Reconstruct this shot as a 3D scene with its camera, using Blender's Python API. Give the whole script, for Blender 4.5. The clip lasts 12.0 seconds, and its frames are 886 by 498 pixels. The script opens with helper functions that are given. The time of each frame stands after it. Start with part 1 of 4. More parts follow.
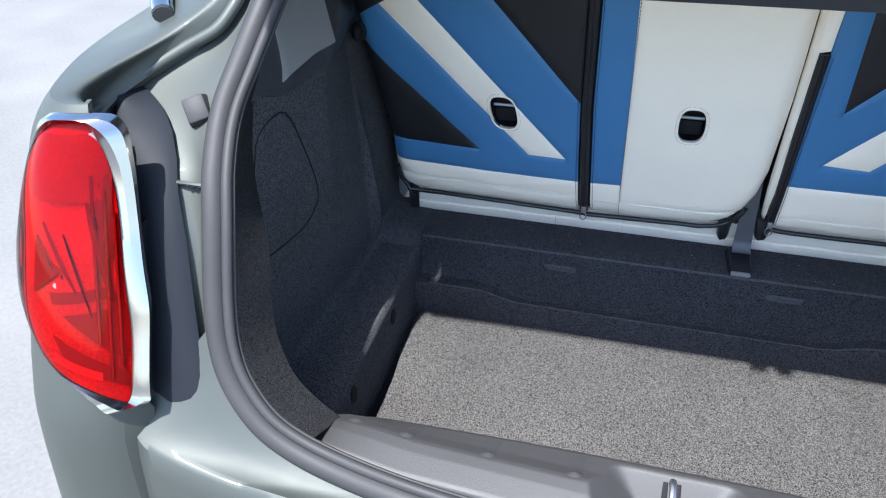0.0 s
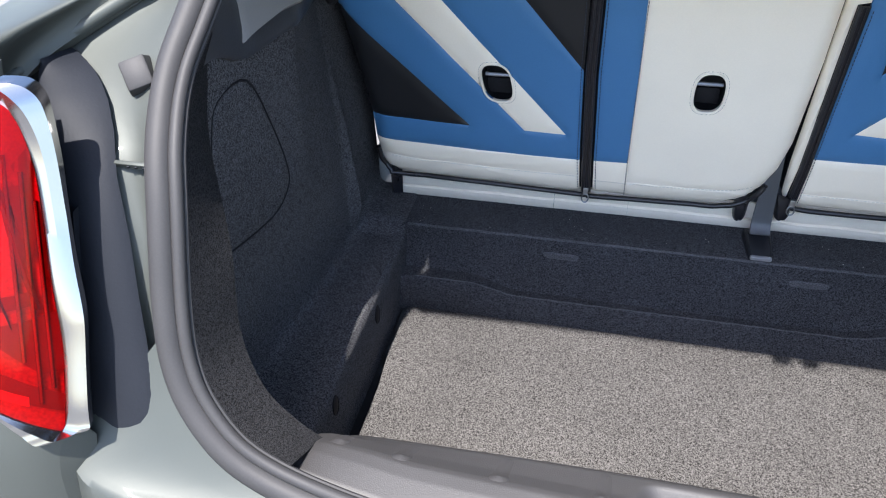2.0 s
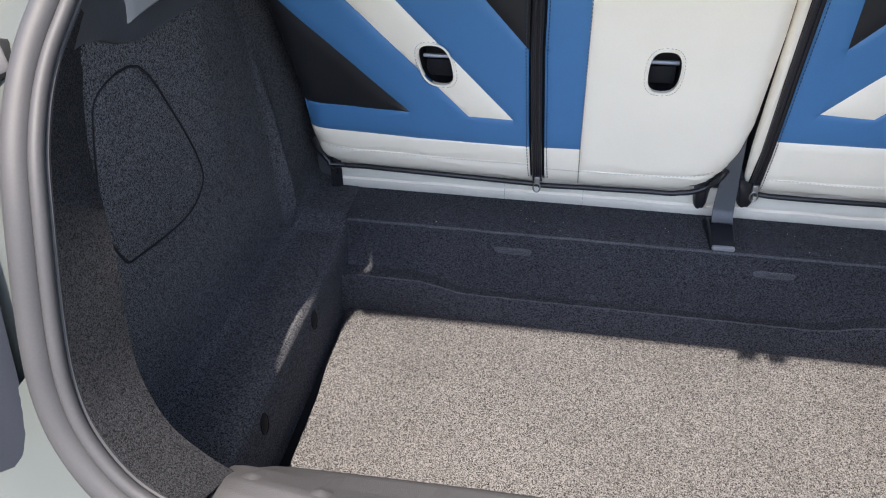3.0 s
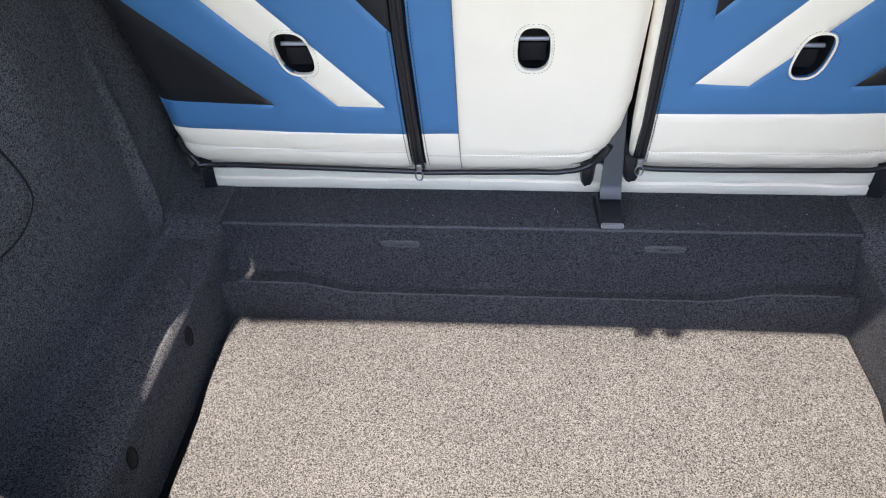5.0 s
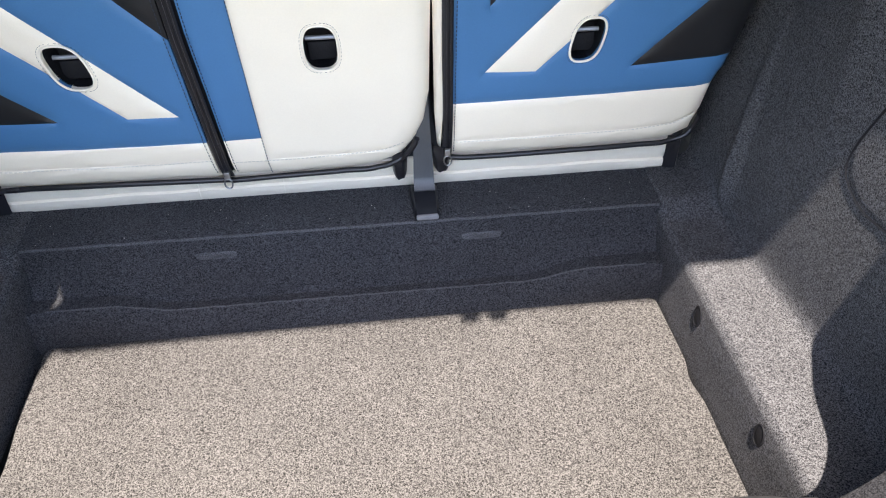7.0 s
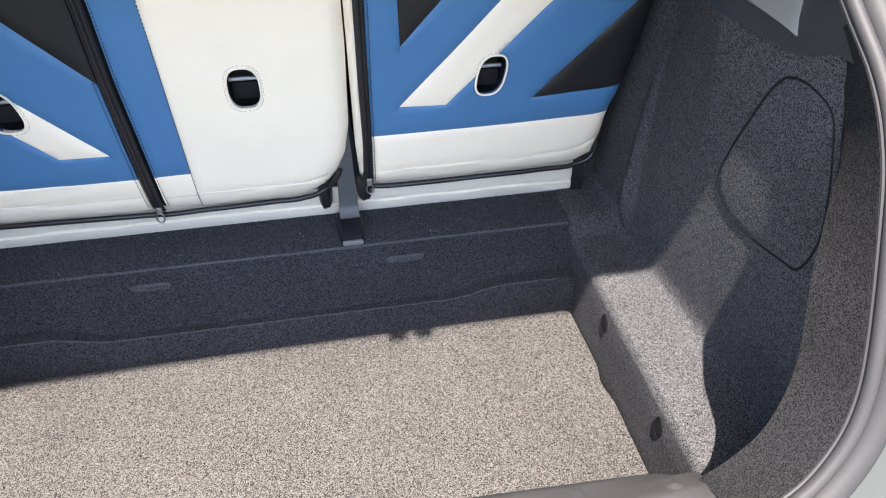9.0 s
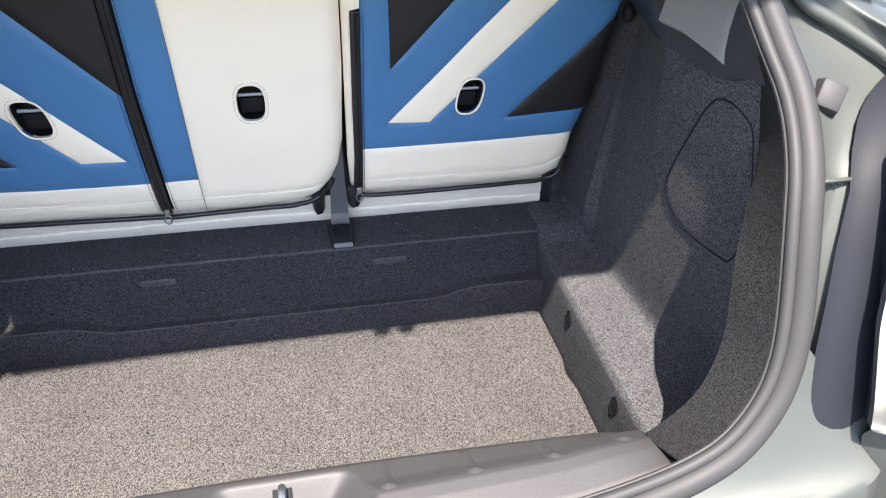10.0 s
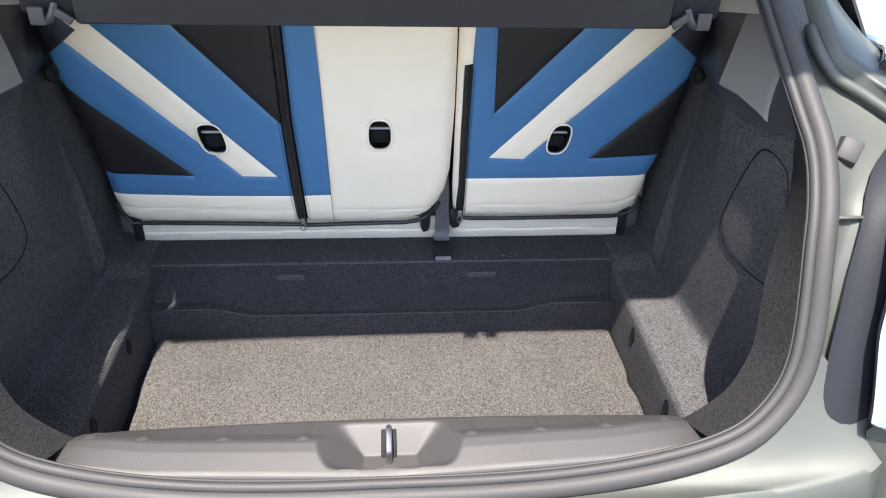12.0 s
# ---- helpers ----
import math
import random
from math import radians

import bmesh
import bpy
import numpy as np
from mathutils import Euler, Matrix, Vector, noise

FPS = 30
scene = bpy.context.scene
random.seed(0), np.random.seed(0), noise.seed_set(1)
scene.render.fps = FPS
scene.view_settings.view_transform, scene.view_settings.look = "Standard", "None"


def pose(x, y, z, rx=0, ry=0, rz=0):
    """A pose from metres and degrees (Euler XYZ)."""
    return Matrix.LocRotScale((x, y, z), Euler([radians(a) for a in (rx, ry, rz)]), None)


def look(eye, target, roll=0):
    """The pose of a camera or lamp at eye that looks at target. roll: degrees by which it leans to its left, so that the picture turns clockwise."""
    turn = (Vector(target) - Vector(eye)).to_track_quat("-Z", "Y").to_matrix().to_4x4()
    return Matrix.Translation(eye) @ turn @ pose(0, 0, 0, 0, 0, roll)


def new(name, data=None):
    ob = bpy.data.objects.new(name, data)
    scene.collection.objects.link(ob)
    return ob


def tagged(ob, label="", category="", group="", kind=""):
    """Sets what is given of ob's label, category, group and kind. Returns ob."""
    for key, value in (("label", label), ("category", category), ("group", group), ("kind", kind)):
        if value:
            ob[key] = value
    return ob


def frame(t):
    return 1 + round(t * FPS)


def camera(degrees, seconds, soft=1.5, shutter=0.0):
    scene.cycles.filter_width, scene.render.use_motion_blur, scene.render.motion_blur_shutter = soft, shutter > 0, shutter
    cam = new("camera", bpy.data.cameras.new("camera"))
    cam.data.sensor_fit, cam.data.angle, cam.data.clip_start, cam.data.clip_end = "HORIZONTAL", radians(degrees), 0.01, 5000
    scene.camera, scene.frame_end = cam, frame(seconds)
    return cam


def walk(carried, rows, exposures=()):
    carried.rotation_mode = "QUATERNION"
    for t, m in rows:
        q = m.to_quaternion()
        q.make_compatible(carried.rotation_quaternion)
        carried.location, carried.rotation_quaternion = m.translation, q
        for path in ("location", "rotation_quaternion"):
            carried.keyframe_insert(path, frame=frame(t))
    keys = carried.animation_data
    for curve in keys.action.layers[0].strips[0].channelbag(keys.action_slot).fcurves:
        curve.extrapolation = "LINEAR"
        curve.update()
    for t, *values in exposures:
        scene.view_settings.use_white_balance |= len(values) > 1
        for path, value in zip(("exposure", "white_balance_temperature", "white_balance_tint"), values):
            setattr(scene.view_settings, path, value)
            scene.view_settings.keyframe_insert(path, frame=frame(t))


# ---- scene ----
cam = camera(62.2, 12.0, 1.1)
PATH = [
    (0, (-0.092, 0.3, 1.37), (-0.557, 1.864, 0.214), -1.8),
    (0.5, (-0.1, 0.318, 1.352), (-0.561, 1.875, 0.184), -2.0),
    (1, (-0.11, 0.34, 1.336), (-0.563, 1.896, 0.163), -2.1),
    (1.5, (-0.136, 0.368, 1.314), (-0.562, 1.928, 0.137), -1.9),
    (2, (-0.143, 0.4, 1.288), (-0.542, 1.967, 0.111), -1.8),
    (2.5, (-0.127, 0.446, 1.267), (-0.49, 2.014, 0.079), -1.8),
    (2.7, (-0.124, 0.465, 1.257), (-0.469, 2.03, 0.059), -1.7),
    (4.3, (-0.058, 0.555, 1.24), (-0.309, 2.087, -0.021), -3.0),
    (4.5, (-0.056, 0.557, 1.239), (-0.283, 2.091, -0.025), -2.9),
    (5, (-0.044, 0.565, 1.239), (-0.201, 2.096, -0.038), -2.5),
    (5.5, (-0.007, 0.567, 1.244), (-0.098, 2.091, -0.048), -2.3),
    (6, (0.02, 0.57, 1.245), (0.01, 2.09, -0.055), -1.8),
    (6.5, (0.036, 0.575, 1.242), (0.107, 2.091, -0.06), -1.3),
    (7, (0.058, 0.57, 1.241), (0.2, 2.085, -0.058), -1.0),
    (7.5, (0.069, 0.564, 1.246), (0.274, 2.077, -0.047), -0.5),
    (7.7, (0.071, 0.552, 1.24), (0.298, 2.079, -0.03), -0.5),
    (9.3, (0.084, 0.475, 1.288), (0.408, 2.028, 0.07), 0.8),
    (9.5, (0.072, 0.45, 1.295), (0.421, 2.011, 0.095), 1.4),
    (10, (0.046, 0.379, 1.314), (0.42, 1.961, 0.15), 2.3),
    (10.5, (0.019, 0.297, 1.339), (0.383, 1.9, 0.199), 2.9),
    (11, (0.0, 0.237, 1.367), (0.316, 1.869, 0.255), 3.2),
    (11.5, (-0.006, 0.214, 1.38), (0.235, 1.875, 0.293), 2.8),
    (12, (0.004, 0.169, 1.393), (0.153, 1.853, 0.325), 1.9),
]
EXPO = [(0.0, 1.86, 6100, 9), (1.5, 1.89, 6250, 10), (2.5, 2.06, 6800, 14), (4.5, 2.4, 7100, 14), (5.5, 2.55, 7200, 14), (7.5, 2.55, 7200, 14), (9.5, 2.43, 7100, 14), (10.5, 2.3, 7100, 14), (12.0, 2.21, 7100, 13)]
walk(cam, [(t, look(eye, target, roll)) for t, eye, target, roll in PATH], EXPO)

# ---- light ----
SUN = Vector((-0.118, -0.45, 1.0)).normalized()
sun_data = bpy.data.lights.new("sun", "SUN")
sun_data.energy, sun_data.angle, sun_data.color = 3.6, radians(0.6), (1.0, 0.97, 0.93)
sun = new("sun", sun_data)
sun.matrix_world = look(SUN * 30, (0, 0, 0))
world = bpy.data.worlds.new("sky")
scene.world = world
world.use_nodes = True
wn = world.node_tree
sky = wn.nodes.new("ShaderNodeTexSky")
sky.sky_type, sky.sun_disc = "NISHITA", False
sky.sun_elevation = math.asin(SUN.z)
sky.sun_rotation = math.atan2(SUN.x, SUN.y)
wn.links.new(sky.outputs[0], wn.nodes["Background"].inputs[0])
wn.nodes["Background"].inputs[1].default_value = 0.15


# ---- materials ----
def material(name, color, rough=0.5, metal=0.0, spread=0.12, scale=60.0, bump=0.0, bump_scale=300.0, coat=0.0, sheen=0.0, spec=0.5):
    """A plain surface whose colour wanders at two scales, with a fine relief."""
    m = bpy.data.materials.new(name)
    m.use_nodes = True
    n, l = m.node_tree.nodes, m.node_tree.links
    b = n["Principled BSDF"]
    tc = n.new("ShaderNodeTexCoord")
    fine, broad = n.new("ShaderNodeTexNoise"), n.new("ShaderNodeTexNoise")
    fine.inputs["Scale"].default_value, broad.inputs["Scale"].default_value = scale * 8, scale * 0.25
    fine.inputs["Detail"].default_value = 4
    for tex in (fine, broad):
        l.new(tc.outputs["Object"], tex.inputs["Vector"])
    mix = n.new("ShaderNodeMath")
    mix.operation = "ADD"
    l.new(fine.outputs[0], mix.inputs[0])
    l.new(broad.outputs[0], mix.inputs[1])
    ramp = n.new("ShaderNodeMapRange")
    ramp.inputs[1].default_value, ramp.inputs[2].default_value = 0.6, 1.4
    ramp.inputs[3].default_value, ramp.inputs[4].default_value = 1 - spread, 1 + spread
    l.new(mix.outputs[0], ramp.inputs[0])
    col = n.new("ShaderNodeVectorMath")
    col.operation = "SCALE"
    col.inputs[0].default_value = color
    l.new(ramp.outputs[0], col.inputs["Scale"])
    l.new(col.outputs[0], b.inputs["Base Color"])
    rr = n.new("ShaderNodeMapRange")
    rr.inputs[3].default_value, rr.inputs[4].default_value = max(0.02, rough - 0.08), min(1, rough + 0.08)
    l.new(broad.outputs[0], rr.inputs[0])
    l.new(rr.outputs[0], b.inputs["Roughness"])
    b.inputs["Metallic"].default_value = metal
    b.inputs["Coat Weight"].default_value = coat
    b.inputs["Coat Roughness"].default_value = 0.05
    b.inputs["Sheen Weight"].default_value = sheen
    b.inputs["Specular IOR Level"].default_value = spec
    if bump:
        bt = n.new("ShaderNodeTexNoise")
        bt.inputs["Scale"].default_value, bt.inputs["Detail"].default_value = bump_scale, 3
        l.new(tc.outputs["Object"], bt.inputs["Vector"])
        bp = n.new("ShaderNodeBump")
        bp.inputs["Strength"].default_value, bp.inputs["Distance"].default_value = bump, 0.002
        l.new(bt.outputs[0], bp.inputs["Height"])
        l.new(bp.outputs[0], b.inputs["Normal"])
    return m


def carpet(name, dark, light, grain=560.0, bump=1.0, pile=0.003):
    """Short heather pile: dark and pale tufts of about two millimetres, trodden in broad patches."""
    m = bpy.data.materials.new(name)
    m.use_nodes = True
    n, l = m.node_tree.nodes, m.node_tree.links
    b = n["Principled BSDF"]
    tc = n.new("ShaderNodeTexCoord")
    tuft, fibre = n.new("ShaderNodeTexVoronoi"), n.new("ShaderNodeTexNoise")
    broad = n.new("ShaderNodeTexNoise")
    for tex, size in ((tuft, grain), (fibre, grain * 0.8), (broad, 7)):
        tex.inputs["Scale"].default_value = size
        l.new(tc.outputs["Object"], tex.inputs["Vector"])
    broad.inputs["Detail"].default_value, fibre.inputs["Detail"].default_value, fibre.inputs["Roughness"].default_value = 5, 2, 0.6
    one = n.new("ShaderNodeSeparateColor")
    l.new(tuft.outputs["Color"], one.inputs[0])
    both = n.new("ShaderNodeMath")
    both.operation = "MULTIPLY_ADD"
    both.inputs[1].default_value = 0.35
    l.new(one.outputs[0], both.inputs[0])
    l.new(fibre.outputs[0], both.inputs[2])
    fac = n.new("ShaderNodeMapRange")
    fac.interpolation_type = "SMOOTHSTEP"
    fac.inputs[1].default_value, fac.inputs[2].default_value = 0.38, 0.98
    l.new(both.outputs[0], fac.inputs[0])
    ramp = n.new("ShaderNodeMix")
    ramp.data_type = "RGBA"
    ramp.inputs[6].default_value, ramp.inputs[7].default_value = (*dark, 1), (*light, 1)
    l.new(fac.outputs[0], ramp.inputs[0])
    wear = n.new("ShaderNodeMapRange")
    wear.inputs[1].default_value, wear.inputs[2].default_value = 0.3, 0.7
    wear.inputs[3].default_value, wear.inputs[4].default_value = 0.92, 1.08
    l.new(broad.outputs[0], wear.inputs[0])
    col = n.new("ShaderNodeVectorMath")
    col.operation = "SCALE"
    l.new(ramp.outputs[2], col.inputs[0])
    l.new(wear.outputs[0], col.inputs["Scale"])
    l.new(col.outputs[0], b.inputs["Base Color"])
    b.inputs["Roughness"].default_value = 0.9
    b.inputs["Specular IOR Level"].default_value = 0.1
    high = n.new("ShaderNodeMath")
    high.operation = "SUBTRACT"
    l.new(both.outputs[0], high.inputs[0])
    l.new(tuft.outputs["Distance"], high.inputs[1])
    bp = n.new("ShaderNodeBump")
    bp.inputs["Strength"].default_value, bp.inputs["Distance"].default_value = bump, pile
    l.new(high.outputs[0], bp.inputs["Height"])
    l.new(bp.outputs[0], b.inputs["Normal"])
    return m


FLOOR_CARPET = carpet("floor_carpet", (0.006, 0.0057, 0.0055), (0.139, 0.1325, 0.1285), 790.0, 0.7, 0.0007)
# the same carpet toned for the light on it: cooler lining, darker shaded step
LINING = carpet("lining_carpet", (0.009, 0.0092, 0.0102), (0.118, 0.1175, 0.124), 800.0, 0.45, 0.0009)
SHADED_STEP_CARPET = carpet("shaded_step_carpet", (0.009, 0.0092, 0.0105), (0.088, 0.090, 0.099), 800.0, 0.9, 0.0008)
# lining carpet darkened to stand for the shadow on the trim inside the seal
SHADED_TRIM_CARPET = carpet("shaded_trim_carpet", (0.005, 0.005, 0.0055), (0.034, 0.0335, 0.035), 850.0, 0.6, 0.0006)
# pale carpet for the worn patches and for highlights painted on the step's edges
WORN_LIT_CARPET = carpet("worn_and_lit_edge_carpet", (0.035, 0.036, 0.039), (0.140, 0.143, 0.153), 1250.0, 0.7, 0.0003)
WHITE = material("white_leather", (0.86, 0.775, 0.645), 0.5, spread=0.03, bump=0.12, bump_scale=900)
BLUE = material("blue_leather", (0.047, 0.162, 0.335), 0.5, spread=0.06, bump=0.12, bump_scale=900)
BLACK = material("black_leather", (0.010, 0.0105, 0.0125), 0.5, spread=0.1, bump=0.15, bump_scale=900)
CLOTH = material("black_cloth", (0.008, 0.008, 0.010), 0.7, spread=0.2, bump=0.3, spec=0.2)
PIPING = material("black_piping", (0.013, 0.013, 0.016), 0.3, bump=0.1, bump_scale=500)
ZIP_TAPE = material("black_zip_tape", (0.016, 0.016, 0.019), 0.5, bump=0.35, bump_scale=1500)
PLASTIC = material("black_plastic", (0.022, 0.022, 0.024), 0.45, bump=0.1)
SILL = material("sill_plastic", (0.038, 0.0363, 0.0366), 0.55, bump=0.15, bump_scale=800, spread=0.08)
RUBBER = material("grey_rubber", (0.033, 0.032, 0.033), 0.62, bump=0.05, spec=0.4)
CLAD = material("dark_cladding", (0.011, 0.013, 0.018), 0.6, bump=0.08, spec=0.2)
PAINT = material("sage_grey_paint", (0.063, 0.070, 0.064), 0.58, metal=0.38, spread=0.03, coat=0.1)
CHROME = material("chrome", (0.34, 0.34, 0.345), 0.16, metal=1.0, spread=0.01)
STEEL = material("steel", (0.33, 0.33, 0.33), 0.42, metal=1.0, spread=0.05)
BRACKET = material("grey_bracket", (0.075, 0.078, 0.085), 0.42, metal=0.2)
BRIGHT_LIP = material("grey_bar_and_lit_lip", (0.24, 0.245, 0.26), 0.35, metal=0.3)
SHELF = material("shelf_cloth", (0.010, 0.0095, 0.0095), 0.9, bump=0.4)
GLASS_DARK = material("dark_glass", (0.01, 0.011, 0.013), 0.05, spread=0.02)
THREAD_W = material("white_thread", (0.62, 0.58, 0.51), 0.8)
THREAD_D = material("dark_thread", (0.03, 0.04, 0.06), 0.8)
LAMP_BACK = material("lamp_reflector", (0.31, 0.28, 0.29), 0.3, spread=0.45, scale=40, bump=0.5, bump_scale=45)
LAMP_DEEP = material("lamp_bowl", (0.20, 0.16, 0.18), 0.3, spread=0.3)
LAMP_DARK = material("lamp_dark_insert", (0.125, 0.115, 0.12), 0.4)
CONCRETE = material("pale_concrete", (0.146, 0.1415, 0.134), 0.85, spread=0.2, scale=9, bump=0.3, bump_scale=40)

RED = bpy.data.materials.new("red_lens")
RED.use_nodes = True
rn, rl = RED.node_tree.nodes, RED.node_tree.links
tint, shine, both = rn.new("ShaderNodeBsdfTransparent"), rn.new("ShaderNodeBsdfGlossy"), rn.new("ShaderNodeMixShader")
tint.inputs[0].default_value = (0.85, 0.002, 0.005, 1)
shine.inputs["Roughness"].default_value = 0.04
fresnel = rn.new("ShaderNodeFresnel")
fresnel.inputs[0].default_value = 1.28
rl.new(fresnel.outputs[0], both.inputs[0])
rl.new(tint.outputs[0], both.inputs[1])
rl.new(shine.outputs[0], both.inputs[2])
rl.new(both.outputs[0], rn["Material Output"].inputs[0])

TINTED = bpy.data.materials.new("tinted_glass")
TINTED.use_nodes = True
tn, tl = TINTED.node_tree.nodes, TINTED.node_tree.links
see, gloss, blend = tn.new("ShaderNodeBsdfTransparent"), tn.new("ShaderNodeBsdfGlossy"), tn.new("ShaderNodeMixShader")
see.inputs[0].default_value = (0.07, 0.073, 0.078, 1)
gloss.inputs["Roughness"].default_value = 0.03
blend.inputs[0].default_value = 0.06
tl.new(see.outputs[0], blend.inputs[1])
tl.new(gloss.outputs[0], blend.inputs[2])
tl.new(blend.outputs[0], tn["Material Output"].inputs[0])
# the cream of the pillar trim, darkened to carry the shade on the cover
SHADED_CREAM = material("shaded_cream_plastic", (0.19, 0.184, 0.176), 0.6, spread=0.05, bump=0.15, bump_scale=900)
CREAM = material("cream_trim", (0.5, 0.48, 0.44), 0.8, spread=0.05, bump=0.2)
FOOT = material("slate_plastic", (0.012, 0.013, 0.017), 0.5, spec=0.3)


# ---- building helpers ----
ORIGIN = {}


def thing(name, at, label, category, group="", kind=""):
    ob = new(name)
    ob.empty_display_size = 0.05
    ob.location = at
    ORIGIN[ob.name] = Vector(at)
    return tagged(ob, label, category, group, kind)


def part(name, bm, mat, parent, label="", angle=40):
    """Links a bmesh, given in world places, as one mesh under a thing or part."""
    o = ORIGIN[parent.name]
    bmesh.ops.translate(bm, verts=bm.verts, vec=-o)
    bmesh.ops.recalc_face_normals(bm, faces=bm.faces)
    me = bpy.data.meshes.new(name)
    bm.to_mesh(me)
    bm.free()
    for p in me.polygons:
        p.use_smooth = True
    me.set_sharp_from_angle(angle=radians(angle))
    me.materials.append(mat)
    ob = new(name, me)
    ob.parent = parent
    ORIGIN[ob.name] = o
    return tagged(ob, label)


def lone(name, bm, mat, label, category, group="", kind="", angle=40):
    """A thing that is one mesh."""
    me = bpy.data.meshes.new(name)
    bmesh.ops.recalc_face_normals(bm, faces=bm.faces)
    bm.to_mesh(me)
    bm.free()
    for p in me.polygons:
        p.use_smooth = True
    me.set_sharp_from_angle(angle=radians(angle))
    me.materials.append(mat)
    ob = new(name, me)
    ORIGIN[ob.name] = Vector((0, 0, 0))
    return tagged(ob, label, category, group, kind)


def loft(rows, thick=0.0, closed=False):
    """A sheet through rows of points, with a thickness if given."""
    bm = bmesh.new()
    vs = [[bm.verts.new(p) for p in row] for row in rows]
    for a, b in zip(vs, vs[1:]):
        k = len(a)
        for i in range(k if closed else k - 1):
            j = (i + 1) % k
            bm.faces.new((a[i], a[j], b[j], b[i]))
    bmesh.ops.recalc_face_normals(bm, faces=bm.faces)
    if thick:
        bmesh.ops.solidify(bm, geom=bm.faces[:], thickness=thick)
    return bm


def spline(points, steps=6, closed=False):
    """A smooth curve through the points."""
    p = [Vector(q) for q in points]
    n = len(p)
    out = []
    for i in range(n if closed else n - 1):
        if closed:
            a, b, c, d = p[i - 1], p[i], p[(i + 1) % n], p[(i + 2) % n]
        else:
            b, c = p[i], p[i + 1]
            a = p[i - 1] if i else b * 2 - c
            d = p[i + 2] if i + 2 < n else c * 2 - b
        for k in range(steps):
            t = k / steps
            out.append(0.5 * (2 * b + (c - a) * t + (2 * a - 5 * b + 4 * c - d) * t * t + (3 * b - a - 3 * c + d) * t ** 3))
    if not closed:
        out.append(p[-1])
    return out


def tube(path, r, sides=10, closed=False, squash=1.0):
    """A round bar along a path; squash flattens it upwards."""
    p = [Vector(q) for q in path]
    n = len(p)
    bm = bmesh.new()
    rings = []
    side = None
    for i in range(n):
        t = (p[(i + 1) % n] - p[i - 1]) if closed else (p[min(i + 1, n - 1)] - p[max(i - 1, 0)])
        t.normalize()
        if side is None:
            side = t.cross(Vector((0, 0, 1)) if abs(t.z) < 0.9 else Vector((1, 0, 0))).normalized()
        side = (side - t * side.dot(t)).normalized()
        up = t.cross(side)
        rings.append([bm.verts.new(p[i] + r * (math.cos(2 * math.pi * k / sides) * side + squash * math.sin(2 * math.pi * k / sides) * up)) for k in range(sides)])
    for i in range(n if closed else n - 1):
        a, b = rings[i], rings[(i + 1) % n]
        for k in range(sides):
            bm.faces.new((a[k], a[(k + 1) % sides], b[(k + 1) % sides], b[k]))
    if not closed:
        bm.faces.new(rings[0])
        bm.faces.new(rings[-1][::-1])
    return bm


def box(x0, x1, y0, y1, z0, z1, bevel=0.002, m=None):
    bm = bmesh.new()
    bmesh.ops.create_cube(bm, size=1, matrix=Matrix.Translation(((x0 + x1) / 2, (y0 + y1) / 2, (z0 + z1) / 2)) @ Matrix.Diagonal((x1 - x0, y1 - y0, z1 - z0, 1)))
    if bevel:
        bmesh.ops.bevel(bm, geom=bm.edges[:] + bm.verts[:], offset=bevel, segments=2, affect="EDGES", profile=0.5)
    if m is not None:
        bmesh.ops.transform(bm, verts=bm.verts, matrix=m)
    return bm


def mirror(bm):
    bmesh.ops.scale(bm, vec=(-1, 1, 1), verts=bm.verts)
    bmesh.ops.reverse_faces(bm, faces=bm.faces)
    return bm


def flip(points):
    return [Vector((-q[0], q[1], q[2])) for q in points]


def table(z, pairs):
    return float(np.interp(z, [a for a, _ in pairs], [b for _, b in pairs]))


def hatch_y(z):
    """How far forward the hatch opening's rim stands at a height."""
    return table(z, ((0.55, 0.745), (0.62, 0.77), (0.66, 0.785), (0.72, 0.805), (0.85, 0.86), (0.956, 0.912), (1.0, 0.962), (1.05, 1.025), (1.2, 1.18), (1.4, 1.37)))


# ---- ground ----
bm = bmesh.new()
bmesh.ops.create_grid(bm, x_segments=40, y_segments=40, size=400)
lone("ground", bm, CONCRETE, "pale sunlit concrete ground around the car", "ground", kind="structure")

# ---- car ----
car = thing("car", (0, 1.2, 0), "sage grey metallic hatchback with its boot open", "car")

# rim of the boot opening, from the middle of the sill round to the roof
RIM = spline([(x, hatch_y(z), z) for x, z in ((0, 0.6525), (0.1, 0.6525), (0.2, 0.656), (0.285, 0.664), (0.36, 0.677), (0.42, 0.694), (0.462, 0.717), (0.495, 0.752), (0.513, 0.79), (0.521, 0.84), (0.527, 0.925), (0.536, 0.975), (0.5445, 1.018), (0.538, 1.063), (0.514, 1.165), (0.485, 1.3), (0.44, 1.4), (0.3, 1.425), (0, 1.43))], 5)


def across(curve):
    """The directions across a rim, outwards from the opening."""
    out = []
    for i, q in enumerate(curve):
        t = (curve[min(i + 1, len(curve) - 1)] - curve[max(i - 1, 0)]).normalized()
        if i == 0 or i == len(curve) - 1:
            t = Vector((1 if i == 0 else -1, 0, 0))
        out.append(t.cross(Vector((0, -0.9, 0.44))).normalized() * -1)
    return out


ACROSS = across(RIM)
if ACROSS[0].z > 0:
    ACROSS = [-a for a in ACROSS]
BACK = Vector((0, -0.9, 0.44))


def rim(offset, proud=0.0):
    half = [q + a * offset + BACK * proud for q, a in zip(RIM, ACROSS)]
    return half + flip(half[-2:0:-1])


